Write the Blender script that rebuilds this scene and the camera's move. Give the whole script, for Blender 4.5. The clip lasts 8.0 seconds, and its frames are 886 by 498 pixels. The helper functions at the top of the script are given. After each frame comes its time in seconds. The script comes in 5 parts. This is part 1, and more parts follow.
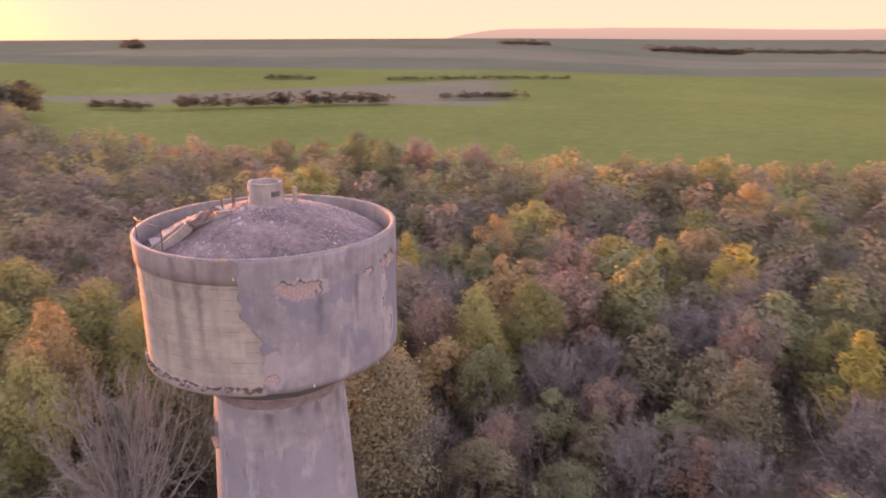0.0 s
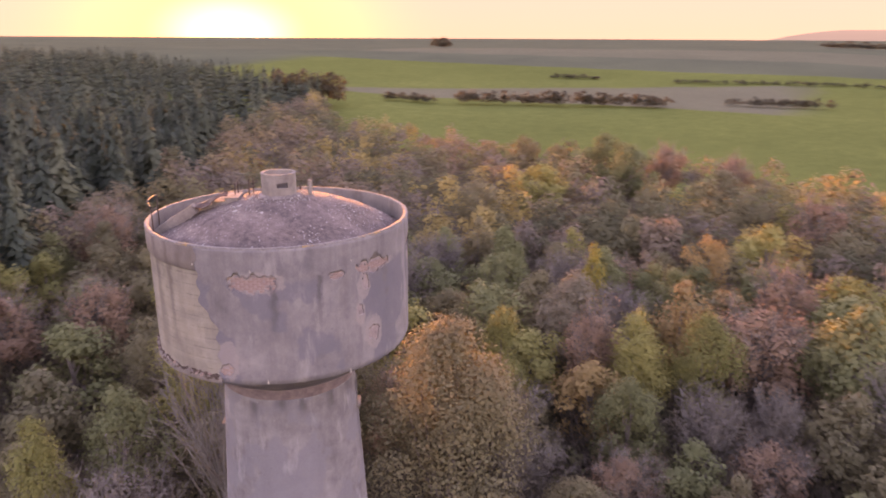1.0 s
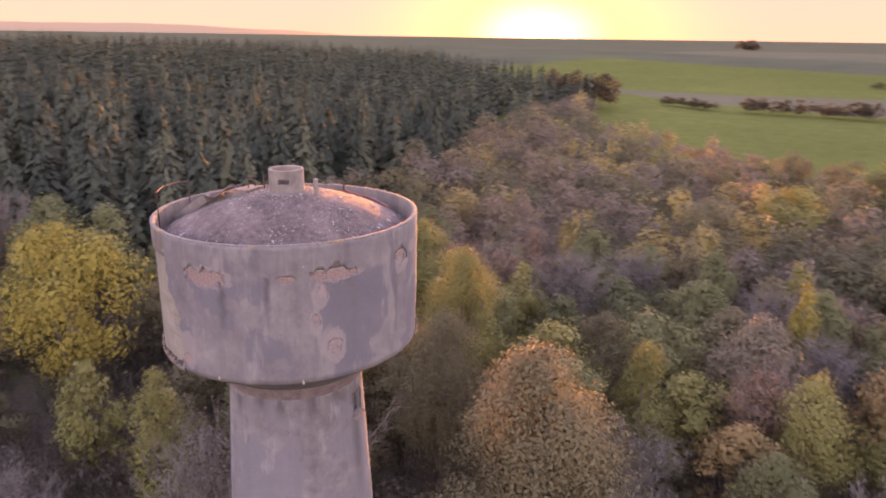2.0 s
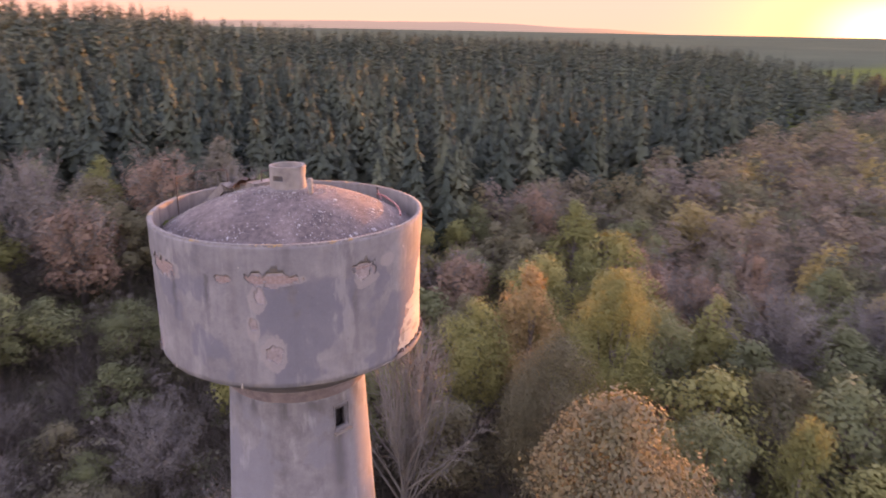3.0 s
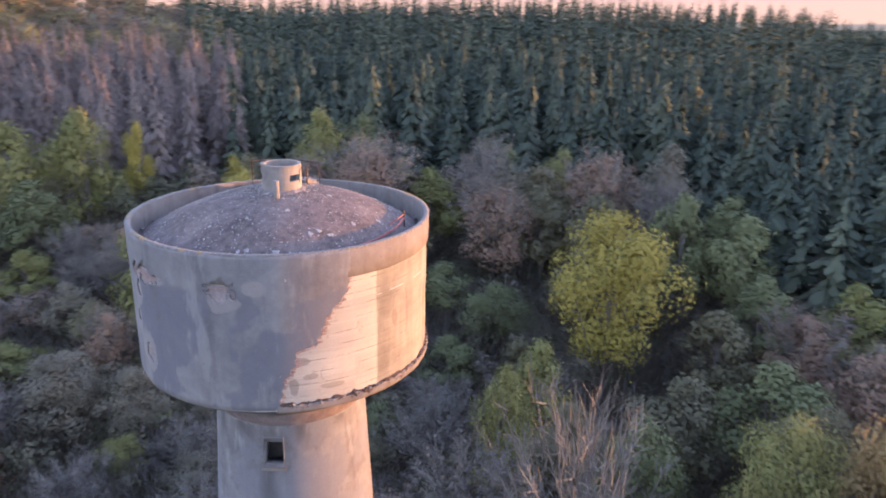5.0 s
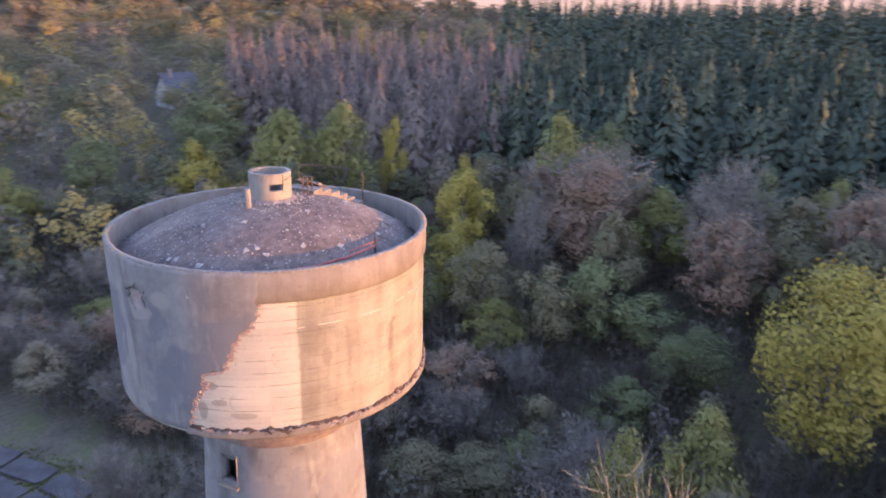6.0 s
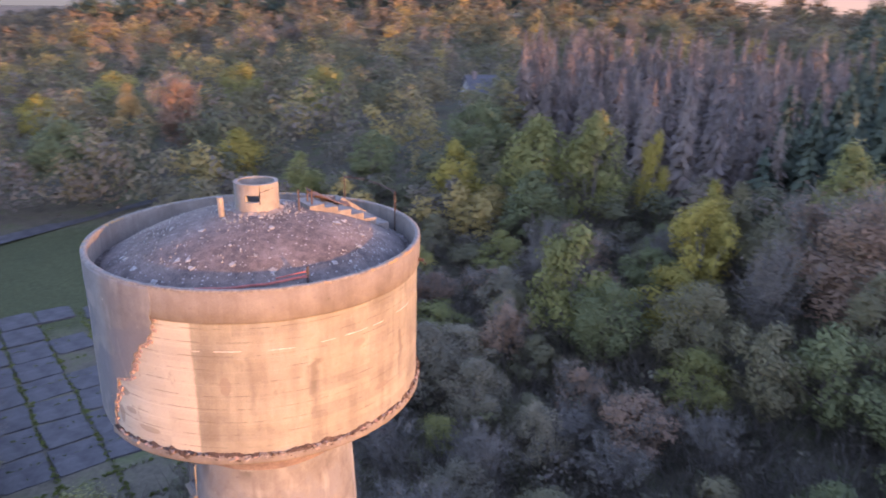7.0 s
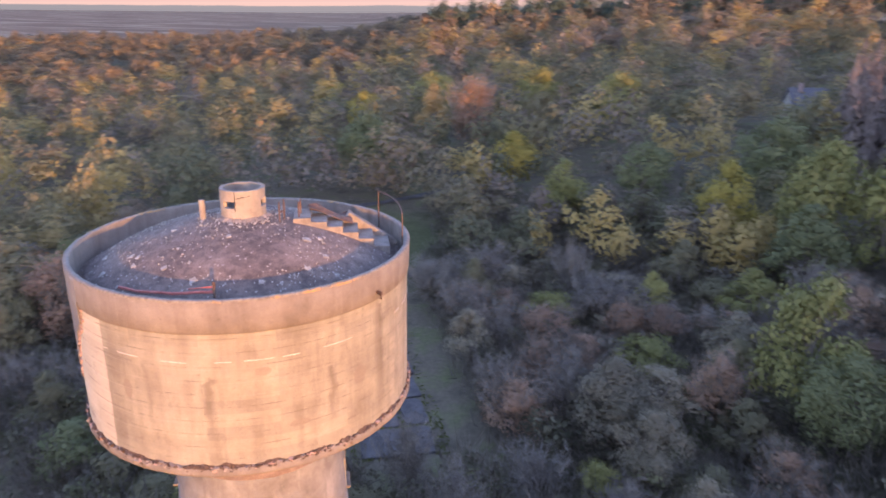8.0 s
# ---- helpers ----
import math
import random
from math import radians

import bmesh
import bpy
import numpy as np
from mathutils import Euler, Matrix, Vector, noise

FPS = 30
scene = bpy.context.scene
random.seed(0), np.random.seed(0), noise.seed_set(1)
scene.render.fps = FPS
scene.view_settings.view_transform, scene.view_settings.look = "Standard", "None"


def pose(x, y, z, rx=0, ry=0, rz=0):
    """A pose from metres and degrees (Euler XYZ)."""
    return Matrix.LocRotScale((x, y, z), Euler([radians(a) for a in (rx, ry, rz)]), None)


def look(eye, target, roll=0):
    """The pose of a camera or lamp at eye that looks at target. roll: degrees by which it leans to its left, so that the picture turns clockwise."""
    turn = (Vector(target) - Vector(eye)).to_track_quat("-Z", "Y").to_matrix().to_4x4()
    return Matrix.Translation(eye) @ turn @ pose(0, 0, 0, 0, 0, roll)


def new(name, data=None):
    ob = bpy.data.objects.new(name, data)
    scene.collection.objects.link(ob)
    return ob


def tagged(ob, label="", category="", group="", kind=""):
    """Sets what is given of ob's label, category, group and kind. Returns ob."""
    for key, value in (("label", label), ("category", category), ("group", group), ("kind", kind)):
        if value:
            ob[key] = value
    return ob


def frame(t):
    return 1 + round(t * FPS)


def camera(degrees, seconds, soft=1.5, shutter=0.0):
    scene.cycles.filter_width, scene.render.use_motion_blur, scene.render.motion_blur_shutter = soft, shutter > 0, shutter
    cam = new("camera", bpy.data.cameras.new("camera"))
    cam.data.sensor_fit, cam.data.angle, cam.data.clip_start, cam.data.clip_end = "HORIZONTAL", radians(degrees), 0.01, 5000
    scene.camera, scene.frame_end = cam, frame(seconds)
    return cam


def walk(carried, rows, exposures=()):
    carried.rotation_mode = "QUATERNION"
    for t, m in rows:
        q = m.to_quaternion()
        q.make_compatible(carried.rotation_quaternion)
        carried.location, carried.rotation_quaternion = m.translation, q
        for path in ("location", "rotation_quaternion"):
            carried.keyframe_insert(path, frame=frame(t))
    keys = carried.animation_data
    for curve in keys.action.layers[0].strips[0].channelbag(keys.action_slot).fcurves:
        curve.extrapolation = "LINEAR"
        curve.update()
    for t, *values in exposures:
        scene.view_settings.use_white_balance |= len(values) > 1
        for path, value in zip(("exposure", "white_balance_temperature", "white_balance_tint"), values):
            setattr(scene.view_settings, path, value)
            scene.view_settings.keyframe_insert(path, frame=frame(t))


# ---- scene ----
cam = camera(63.91, 8.0, soft=1.8, shutter=0.35)
PATH = [
    (0.0, pose(6.221, -24.044, 30.150, 73.197, 0.134, 0.193)),
    (0.5, pose(10.778, -22.412, 30.029, 73.199, -0.040, 12.035)),
    (1.0, pose(14.910, -19.881, 29.896, 73.185, -0.278, 23.706)),
    (1.5, pose(18.395, -16.455, 29.819, 73.154, -0.467, 35.447)),
    (2.0, pose(21.046, -12.372, 29.779, 73.090, -0.668, 47.075)),
    (2.5, pose(22.855, -7.661, 29.746, 72.876, -0.714, 59.079)),
    (3.0, pose(23.551, -2.705, 29.708, 72.690, -0.797, 71.101)),
    (3.5, pose(23.146, 2.306, 29.638, 72.481, -0.864, 83.308)),
    (4.0, pose(21.631, 6.973, 29.522, 72.389, -1.046, 95.511)),
    (4.5, pose(19.026, 11.232, 29.542, 72.191, -1.108, 107.988)),
    (5.0, pose(15.622, 14.743, 29.510, 72.069, -1.224, 120.563)),
    (5.5, pose(11.486, 17.400, 29.574, 71.893, -1.264, 133.400)),
    (6.0, pose(6.897, 19.070, 29.615, 71.707, -1.196, 146.414)),
    (6.5, pose(2.104, 19.685, 29.685, 71.600, -1.226, 159.652)),
    (7.0, pose(-2.627, 19.219, 29.748, 71.554, -1.291, 172.999)),
    (7.5, pose(-7.137, 17.792, 29.801, 71.440, -1.110, 186.521)),
    (8.0, pose(-11.225, 15.513, 29.844, 71.415, -0.834, 199.895)),
]
walk(cam, PATH, [(0, 5.40, 12900, 79), (2.2, 5.31, 12600, 78), (3.5, 5.24, 10000, 64), (5.3, 5.12, 7900, 48), (8, 4.90, 7650, 49)])

SUN_AZ, SUN_EL = -39.8, 1.7   # degrees clockwise from +y, and above the horizon

# ---- world and sun ----
world = bpy.data.worlds.new("world")
scene.world = world
world.use_nodes = True
wn = world.node_tree.nodes
sky = wn.new("ShaderNodeTexSky")
sky.sky_type, sky.sun_disc = "NISHITA", False
sky.sun_elevation, sky.sun_rotation = radians(SUN_EL), radians(SUN_AZ)
sky.air_density, sky.dust_density, sky.ozone_density = 1.0, 0.35, 2.6
wn["Background"].inputs["Strength"].default_value = 0.15
world.node_tree.links.new(sky.outputs["Color"], wn["Background"].inputs["Color"])
sun = new("sun", bpy.data.lights.new("sun", "SUN"))
sun.data.energy, sun.data.angle, sun.data.color = 0.42, radians(0.6), (1.0, 0.54, 0.13)
sun.matrix_world = look((0, 0, 60), (-math.sin(radians(SUN_AZ)) * math.cos(radians(SUN_EL)),
                                    -math.cos(radians(SUN_AZ)) * math.cos(radians(SUN_EL)), 60 - math.sin(radians(SUN_EL))))


# ---- materials ----
def nodes(name, rough=0.9, metal=0.0):
    m = bpy.data.materials.new(name)
    m.use_nodes = True
    b = m.node_tree.nodes["Principled BSDF"]
    b.inputs["Roughness"].default_value, b.inputs["Metallic"].default_value = rough, metal
    b.inputs["Specular IOR Level"].default_value = 0.25
    return m, m.node_tree.nodes, m.node_tree.links, b


def ramp(n, stops):
    r = n.new("ShaderNodeValToRGB")
    r.color_ramp.elements.remove(r.color_ramp.elements[1])
    for i, (p, c) in enumerate(stops):
        e = r.color_ramp.elements[0] if i == 0 else r.color_ramp.elements.new(p)
        e.position, e.color = p, (*c, 1)
    return r


def noise_tex(n, l, scale, detail=6, rough=0.6, where="Object", squash=None):
    co = n.new("ShaderNodeTexCoord")
    t = n.new("ShaderNodeTexNoise")
    t.inputs["Scale"].default_value, t.inputs["Detail"].default_value, t.inputs["Roughness"].default_value = scale, detail, rough
    if squash:
        mp = n.new("ShaderNodeMapping")
        mp.inputs["Scale"].default_value = squash
        l.new(co.outputs[where], mp.inputs["Vector"])
        l.new(mp.outputs["Vector"], t.inputs["Vector"])
    else:
        l.new(co.outputs[where], t.inputs["Vector"])
    return t


def mix(n, l, fac, a, b, mode="MIX"):
    m = n.new("ShaderNodeMix")
    m.data_type, m.blend_type = "RGBA", mode
    for sock, v in ((m.inputs[0], fac), (m.inputs[6], a), (m.inputs[7], b)):
        if isinstance(v, (int, float)):
            sock.default_value = v
        elif isinstance(v, tuple):
            sock.default_value = (*v, 1)
        else:
            l.new(v, sock)
    return m.outputs[2]


def maths(n, l, op, a, b=0.0):
    m = n.new("ShaderNodeMath")
    m.operation, m.use_clamp = op, False
    for sock, v in zip(m.inputs, (a, b)):
        if isinstance(v, (int, float)):
            sock.default_value = v
        else:
            l.new(v, sock)
    return m.outputs[0]


def span(n, l, v, lo, hi):
    m = n.new("ShaderNodeMapRange")
    m.interpolation_type = "SMOOTHSTEP"
    m.inputs[1].default_value, m.inputs[2].default_value = lo, hi
    l.new(v, m.inputs[0])
    return m.outputs[0]


def bump(n, l, b, height, strength, dist):
    u = n.new("ShaderNodeBump")
    u.inputs["Strength"].default_value, u.inputs["Distance"].default_value = strength, dist
    l.new(height, u.inputs["Height"])
    l.new(u.outputs["Normal"], b.inputs["Normal"])


def grain_mat(name, dark, light, scale, rough=0.9, metal=0.0, fine=30.0, relief=0.01, streak=None):
    """Two scales of noise between two colours, with fine relief."""
    m, n, l, b = nodes(name, rough, metal)
    big = noise_tex(n, l, scale, 5, 0.6, squash=streak)
    small = noise_tex(n, l, fine, 4, 0.7)
    r = ramp(n, [(0.3, dark), (0.7, light)])
    l.new(big.outputs["Fac"], r.inputs["Fac"])
    s = ramp(n, [(0.25, (0.72, 0.72, 0.72)), (0.75, (1.15, 1.15, 1.15))])
    l.new(small.outputs["Fac"], s.inputs["Fac"])
    l.new(mix(n, l, 1.0, r.outputs["Color"], s.outputs["Color"], "MULTIPLY"), b.inputs["Base Color"])
    bump(n, l, b, small.outputs["Fac"], 0.6, relief)
    return m


def foliage(name, stops, clear=0.32):
    """Leaves: colour by leaf, by tree and by patch; light shines through in part."""
    m, n, l, b = nodes(name, 0.85)
    b.inputs["Specular IOR Level"].default_value = 0.12
    geo, info = n.new("ShaderNodeNewGeometry"), n.new("ShaderNodeObjectInfo")
    t = noise_tex(n, l, 0.16, 3, 0.5, "Object")
    v = maths(n, l, "ADD", maths(n, l, "MULTIPLY", geo.outputs["Random Per Island"], 0.24),
              maths(n, l, "MULTIPLY", info.outputs["Random"], 0.42))
    v = maths(n, l, "ADD", v, maths(n, l, "MULTIPLY", t.outputs["Fac"], 0.36))
    r = ramp(n, stops)
    l.new(v, r.inputs["Fac"])
    l.new(r.outputs["Color"], b.inputs["Base Color"])
    tr, mx = n.new("ShaderNodeBsdfTranslucent"), n.new("ShaderNodeMixShader")
    l.new(r.outputs["Color"], tr.inputs["Color"])
    mx.inputs[0].default_value = clear
    l.new(b.outputs[0], mx.inputs[1])
    l.new(tr.outputs[0], mx.inputs[2])
    l.new(mx.outputs[0], n["Material Output"].inputs["Surface"])
    return m


def wood_stuff(name, stops, scale=0.11, clear=0.4):
    """Far woods: the colour changes from tree to tree."""
    m, n, l, b = nodes(name, 0.95)
    b.inputs["Specular IOR Level"].default_value = 0.05
    geo = n.new("ShaderNodeNewGeometry")
    vo = n.new("ShaderNodeTexVoronoi")
    vo.inputs["Scale"].default_value = scale
    co = n.new("ShaderNodeTexCoord")
    mp = n.new("ShaderNodeMapping")
    mp.inputs["Scale"].default_value = (1, 1, 0)
    l.new(co.outputs["Object"], mp.inputs["Vector"])
    l.new(mp.outputs["Vector"], vo.inputs["Vector"])
    sep = n.new("ShaderNodeSeparateColor")
    l.new(vo.outputs["Color"], sep.inputs[0])
    v = maths(n, l, "ADD", maths(n, l, "MULTIPLY", sep.outputs[0], 0.92), maths(n, l, "MULTIPLY", geo.outputs["Random Per Island"], 0.08))
    r = ramp(n, stops)
    l.new(v, r.inputs["Fac"])
    l.new(r.outputs["Color"], b.inputs["Base Color"])
    tr, mx = n.new("ShaderNodeBsdfTranslucent"), n.new("ShaderNodeMixShader")
    l.new(r.outputs["Color"], tr.inputs["Color"])
    mx.inputs[0].default_value = clear
    l.new(b.outputs[0], mx.inputs[1])
    l.new(tr.outputs[0], mx.inputs[2])
    l.new(mx.outputs[0], n["Material Output"].inputs["Surface"])
    return m


LEAF = {
    "gold": foliage("gold_leaves", [(0.1, (0.143, 0.122, 0.038)), (0.5, (0.252, 0.204, 0.052)), (0.9, (0.357, 0.276, 0.075))]),
    "olive": foliage("olive_leaves", [(0.1, (0.098, 0.106, 0.042)), (0.5, (0.168, 0.167, 0.062)), (0.9, (0.262, 0.240, 0.090))]),
    "green": foliage("green_leaves", [(0.1, (0.082, 0.097, 0.050)), (0.5, (0.122, 0.138, 0.067)), (0.9, (0.172, 0.185, 0.087))]),
    "bronze": foliage("bronze_leaves", [(0.1, (0.092, 0.087, 0.053)), (0.5, (0.138, 0.127, 0.074)), (0.9, (0.196, 0.162, 0.093))]),
    "orange": foliage("orange_leaves", [(0.1, (0.170, 0.118, 0.061)), (0.5, (0.267, 0.180, 0.083)), (0.9, (0.365, 0.240, 0.105))]),
    "rust": foliage("rust_leaves", [(0.1, (0.165, 0.103, 0.072)), (0.5, (0.236, 0.147, 0.101)), (0.9, (0.321, 0.199, 0.132))]),
    "grey": foliage("grey_leaves", [(0.1, (0.088, 0.079, 0.068)), (0.5, (0.125, 0.112, 0.096)), (0.9, (0.177, 0.157, 0.132))]),
    "silver": foliage("silver_leaves", [(0.1, (0.096, 0.091, 0.068)), (0.5, (0.157, 0.140, 0.099)), (0.9, (0.269, 0.225, 0.151))]),
}
BARK = grain_mat("bark", (0.07, 0.06, 0.05), (0.17, 0.145, 0.12), 3.0, fine=40, relief=0.02)
TWIG = grain_mat("twigs", (0.115, 0.104, 0.088), (0.20, 0.18, 0.15), 2.0, fine=20)
CONIFER = wood_stuff("conifer_needles", [(0.0, (0.034, 0.052, 0.040)), (0.5, (0.053, 0.072, 0.053)), (1.0, (0.083, 0.099, 0.064))], 0.2, 0.06)
MIXED = wood_stuff("mixed_autumn_wood", [(0.0, (0.085, 0.092, 0.058)), (0.2, (0.122, 0.120, 0.072)), (0.4, (0.162, 0.142, 0.080)), (0.55, (0.150, 0.128, 0.105)), (0.72, (0.185, 0.142, 0.102)), (0.86, (0.255, 0.198, 0.088)), (1.0, (0.330, 0.238, 0.088))])
BRUSH = wood_stuff("bare_brush", [(0.0, (0.096, 0.083, 0.069)), (0.5, (0.134, 0.116, 0.097)), (1.0, (0.180, 0.151, 0.120))], 0.3)
BROWN = wood_stuff("brown_wood", [(0.0, (0.081, 0.074, 0.053)), (0.4, (0.117, 0.096, 0.069)), (0.7, (0.156, 0.115, 0.078)), (1.0, (0.215, 0.156, 0.076))])
LARCH = wood_stuff("larch_needles", [(0.0, (0.157, 0.127, 0.113)), (0.6, (0.218, 0.177, 0.158)), (1.0, (0.269, 0.211, 0.173))], 0.25, 0.4)
SCRUB = wood_stuff("scrub_leaves", [(0.0, (0.072, 0.073, 0.048)), (0.4, (0.106, 0.099, 0.069)), (0.7, (0.142, 0.119, 0.099)), (1.0, (0.130, 0.136, 0.071))], 0.35)
LIME = grain_mat("lime_bloom", (0.25, 0.225, 0.19), (0.37, 0.335, 0.285), 6, 0.95, 0, 30)
STEP = grain_mat("step_concrete", (0.10, 0.086, 0.076), (0.195, 0.170, 0.150), 3, 0.95, 0, 30)
RUST = grain_mat("rusty_iron", (0.045, 0.030, 0.026), (0.115, 0.070, 0.055), 6, 0.8, 0.2, 50)
REDPIPE = grain_mat("red_paint", (0.22, 0.05, 0.04), (0.35, 0.10, 0.08), 5, 0.6, 0.0, 40)
BRICK = grain_mat("red_brick", (0.19, 0.122, 0.105), (0.29, 0.205, 0.182), 4, 0.9, 0, 30)
MORTAR = grain_mat("broken_mortar", (0.10, 0.085, 0.078), (0.235, 0.20, 0.185), 3, 0.95, 0, 14, 0.05)
FLAKED = grain_mat("flaked_undercoat", (0.165, 0.132, 0.124), (0.255, 0.210, 0.196), 2.5, 0.95, 0, 12, 0.04)
DARK = grain_mat("dark_inside", (0.02, 0.02, 0.02), (0.05, 0.045, 0.04), 3)
SLAB = grain_mat("slab_concrete", (0.035, 0.033, 0.033), (0.081, 0.077, 0.076), 0.7, 0.9, 0, 8, 0.01)
ROOFING = grain_mat("grey_roofing", (0.055, 0.055, 0.06), (0.10, 0.10, 0.108), 2, 0.8, 0, 12)
WALLMAT = grain_mat("house_render", (0.24, 0.225, 0.20), (0.36, 0.34, 0.31), 1, 0.9, 0, 10)
HEDGE = wood_stuff("hedge_leaves", [(0.0, (0.040, 0.042, 0.030)), (0.6, (0.062, 0.058, 0.040)), (1.0, (0.088, 0.075, 0.050))], 0.3)
BROKEN = grain_mat("broken_brickwork", (0.022, 0.016, 0.013), (0.115, 0.076, 0.060), 20, 0.95, 0, 60, 0.05)
MOSS = grain_mat("moss", (0.06, 0.08, 0.02), (0.13, 0.15, 0.04), 4, 1.0, 0, 40, 0.03)
LICHEN = grain_mat("lichen", (0.13, 0.118, 0.108), (0.31, 0.29, 0.265), 7, 0.95, 0, 60)


def plaster_mat(name, base, stain, pale, bands=False, patch=None, drips=(), repair=None, flakes=()):
    """Weathered render or concrete: blotches, vertical streaks, pale lime runs, course lines."""
    m, n, l, b = nodes(name, 0.92)
    big = noise_tex(n, l, 0.55, 5, 0.62)
    mid = noise_tex(n, l, 2.6, 6, 0.65)
    streak = noise_tex(n, l, 2.2, 5, 0.6, squash=(1, 1, 0.10))
    fine = noise_tex(n, l, 45, 4, 0.7)
    r = ramp(n, [(0.36, stain), (0.52, base), (0.70, pale)])
    l.new(mix(n, l, 0.35, big.outputs["Fac"], mid.outputs["Fac"]), r.inputs["Fac"])
    col = r.outputs["Color"]
    s = ramp(n, [(0.36, (0.80, 0.78, 0.77)), (0.52, (1, 1, 1)), (0.72, (1.08, 1.07, 1.06))])
    l.new(streak.outputs["Fac"], s.inputs["Fac"])
    col = mix(n, l, 0.8, col, s.outputs["Color"], "MULTIPLY")
    co = n.new("ShaderNodeTexCoord")
    xyz = n.new("ShaderNodeSeparateXYZ")
    l.new(co.outputs["Object"], xyz.inputs[0])
    ang = maths(n, l, "ARCTAN2", xyz.outputs[1], xyz.outputs[0])
    wob = maths(n, l, "MULTIPLY", maths(n, l, "SUBTRACT", mid.outputs["Fac"], 0.5), 0.14)
    if patch:
        lo, hi, tone = patch
        a = maths(n, l, "ADD", ang, maths(n, l, "MULTIPLY", wob, 0.35))
        inside = maths(n, l, "MULTIPLY", span(n, l, a, lo - 0.008, lo + 0.008), maths(n, l, "SUBTRACT", 1.0, span(n, l, a, hi - 0.008, hi + 0.012)))
        col = mix(n, l, maths(n, l, "MULTIPLY", inside, 0.72), col, tone)
    if repair:
        coat = noise_tex(n, l, 0.62, 3, 0.55, squash=(1, 1, 0.8))
        k = maths(n, l, "MULTIPLY", span(n, l, coat.outputs["Fac"], 0.475, 0.525), maths(n, l, "SUBTRACT", 1.0, span(n, l, maths(n, l, "ADD", xyz.outputs[2], maths(n, l, "MULTIPLY", wob, 3.0)), 22.7, 23.0)))
        col = mix(n, l, maths(n, l, "MULTIPLY", k, 0.75), col, repair)
        wash = noise_tex(n, l, 1.5, 5, 0.6, squash=(1, 1, 0.28))
        col = mix(n, l, maths(n, l, "MULTIPLY", span(n, l, wash.outputs["Fac"], 0.56, 0.68), 0.55), col, tuple(1.08 * v for v in pale))
    for mid_a, mid_z, half_a, half_z, *tint in flakes:
        ex = maths(n, l, "DIVIDE", maths(n, l, "SUBTRACT", ang, radians(mid_a)), radians(half_a))
        ez = maths(n, l, "DIVIDE", maths(n, l, "SUBTRACT", xyz.outputs[2], mid_z), half_z)
        e = maths(n, l, "ADD", maths(n, l, "ADD", maths(n, l, "MULTIPLY", ex, ex), maths(n, l, "MULTIPLY", ez, ez)), maths(n, l, "MULTIPLY", wob, 14.0))
        col = mix(n, l, maths(n, l, "MULTIPLY", maths(n, l, "SUBTRACT", 1.0, span(n, l, e, 0.55, 0.85)), 0.7), col, tint[0] if tint else (0.205, 0.178, 0.165))
    f = ramp(n, [(0.3, (0.82, 0.82, 0.82)), (0.7, (1.08, 1.08, 1.08))])
    l.new(fine.outputs["Fac"], f.inputs["Fac"])
    col = mix(n, l, 1.0, col, f.outputs["Color"], "MULTIPLY")
    pits = noise_tex(n, l, 5.5, 6, 0.75, squash=(1, 1, 1.7))
    col = mix(n, l, maths(n, l, "MULTIPLY", span(n, l, pits.outputs["Fac"], 0.60, 0.72), 0.55), col, tuple(0.6 * v for v in stain))
    col = mix(n, l, maths(n, l, "MULTIPLY", maths(n, l, "SUBTRACT", 1.0, span(n, l, pits.outputs["Fac"], 0.28, 0.38)), 0.5), col, tuple(1.15 * v for v in pale))
    for mid_a, half, lo, hi in drips:
        off = maths(n, l, "ABSOLUTE", maths(n, l, "SUBTRACT", maths(n, l, "ADD", ang, maths(n, l, "MULTIPLY", wob, 0.7)), radians(mid_a)))
        k = maths(n, l, "MULTIPLY", maths(n, l, "SUBTRACT", 1.0, span(n, l, off, 0.0, radians(half * 1.3))), span(n, l, streak.outputs["Fac"], 0.28, 0.52))
        zz = maths(n, l, "ADD", xyz.outputs[2], maths(n, l, "MULTIPLY", wob, 4.0))
        k = maths(n, l, "MULTIPLY", k, maths(n, l, "MULTIPLY", span(n, l, zz, lo, lo + 0.75 * (hi - lo)), maths(n, l, "SUBTRACT", 1.0, span(n, l, zz, hi - 0.1, hi))))
        col = mix(n, l, maths(n, l, "MULTIPLY", k, 0.66), col, tuple(0.5 * v for v in stain))
    if bands:
        line = maths(n, l, "ABSOLUTE", maths(n, l, "SUBTRACT", maths(n, l, "FRACT", maths(n, l, "MULTIPLY", maths(n, l, "ADD", xyz.outputs[2], maths(n, l, "MULTIPLY", wob, 0.15)), 2.94)), 0.5))
        gate = noise_tex(n, l, 1.9, 4, 0.7, squash=(1, 1, 2.4))
        k = maths(n, l, "MULTIPLY", maths(n, l, "SUBTRACT", 1.0, span(n, l, line, 0.01, 0.045)), span(n, l, gate.outputs["Fac"], 0.44, 0.60))
        col = mix(n, l, maths(n, l, "MULTIPLY", k, 0.8), col, tuple(0.62 * v for v in stain))
        course = n.new("ShaderNodeTexWhiteNoise")
        course.noise_dimensions = "2D"
        at = n.new("ShaderNodeCombineXYZ")
        l.new(maths(n, l, "FLOOR", maths(n, l, "MULTIPLY", xyz.outputs[2], 2.94)), at.inputs[0])
        l.new(maths(n, l, "FLOOR", maths(n, l, "MULTIPLY", ang, 2.6)), at.inputs[1])
        l.new(at.outputs[0], course.inputs["Vector"])
        tone = ramp(n, [(0.0, (0.90, 0.90, 0.91)), (1.0, (1.08, 1.075, 1.06))])
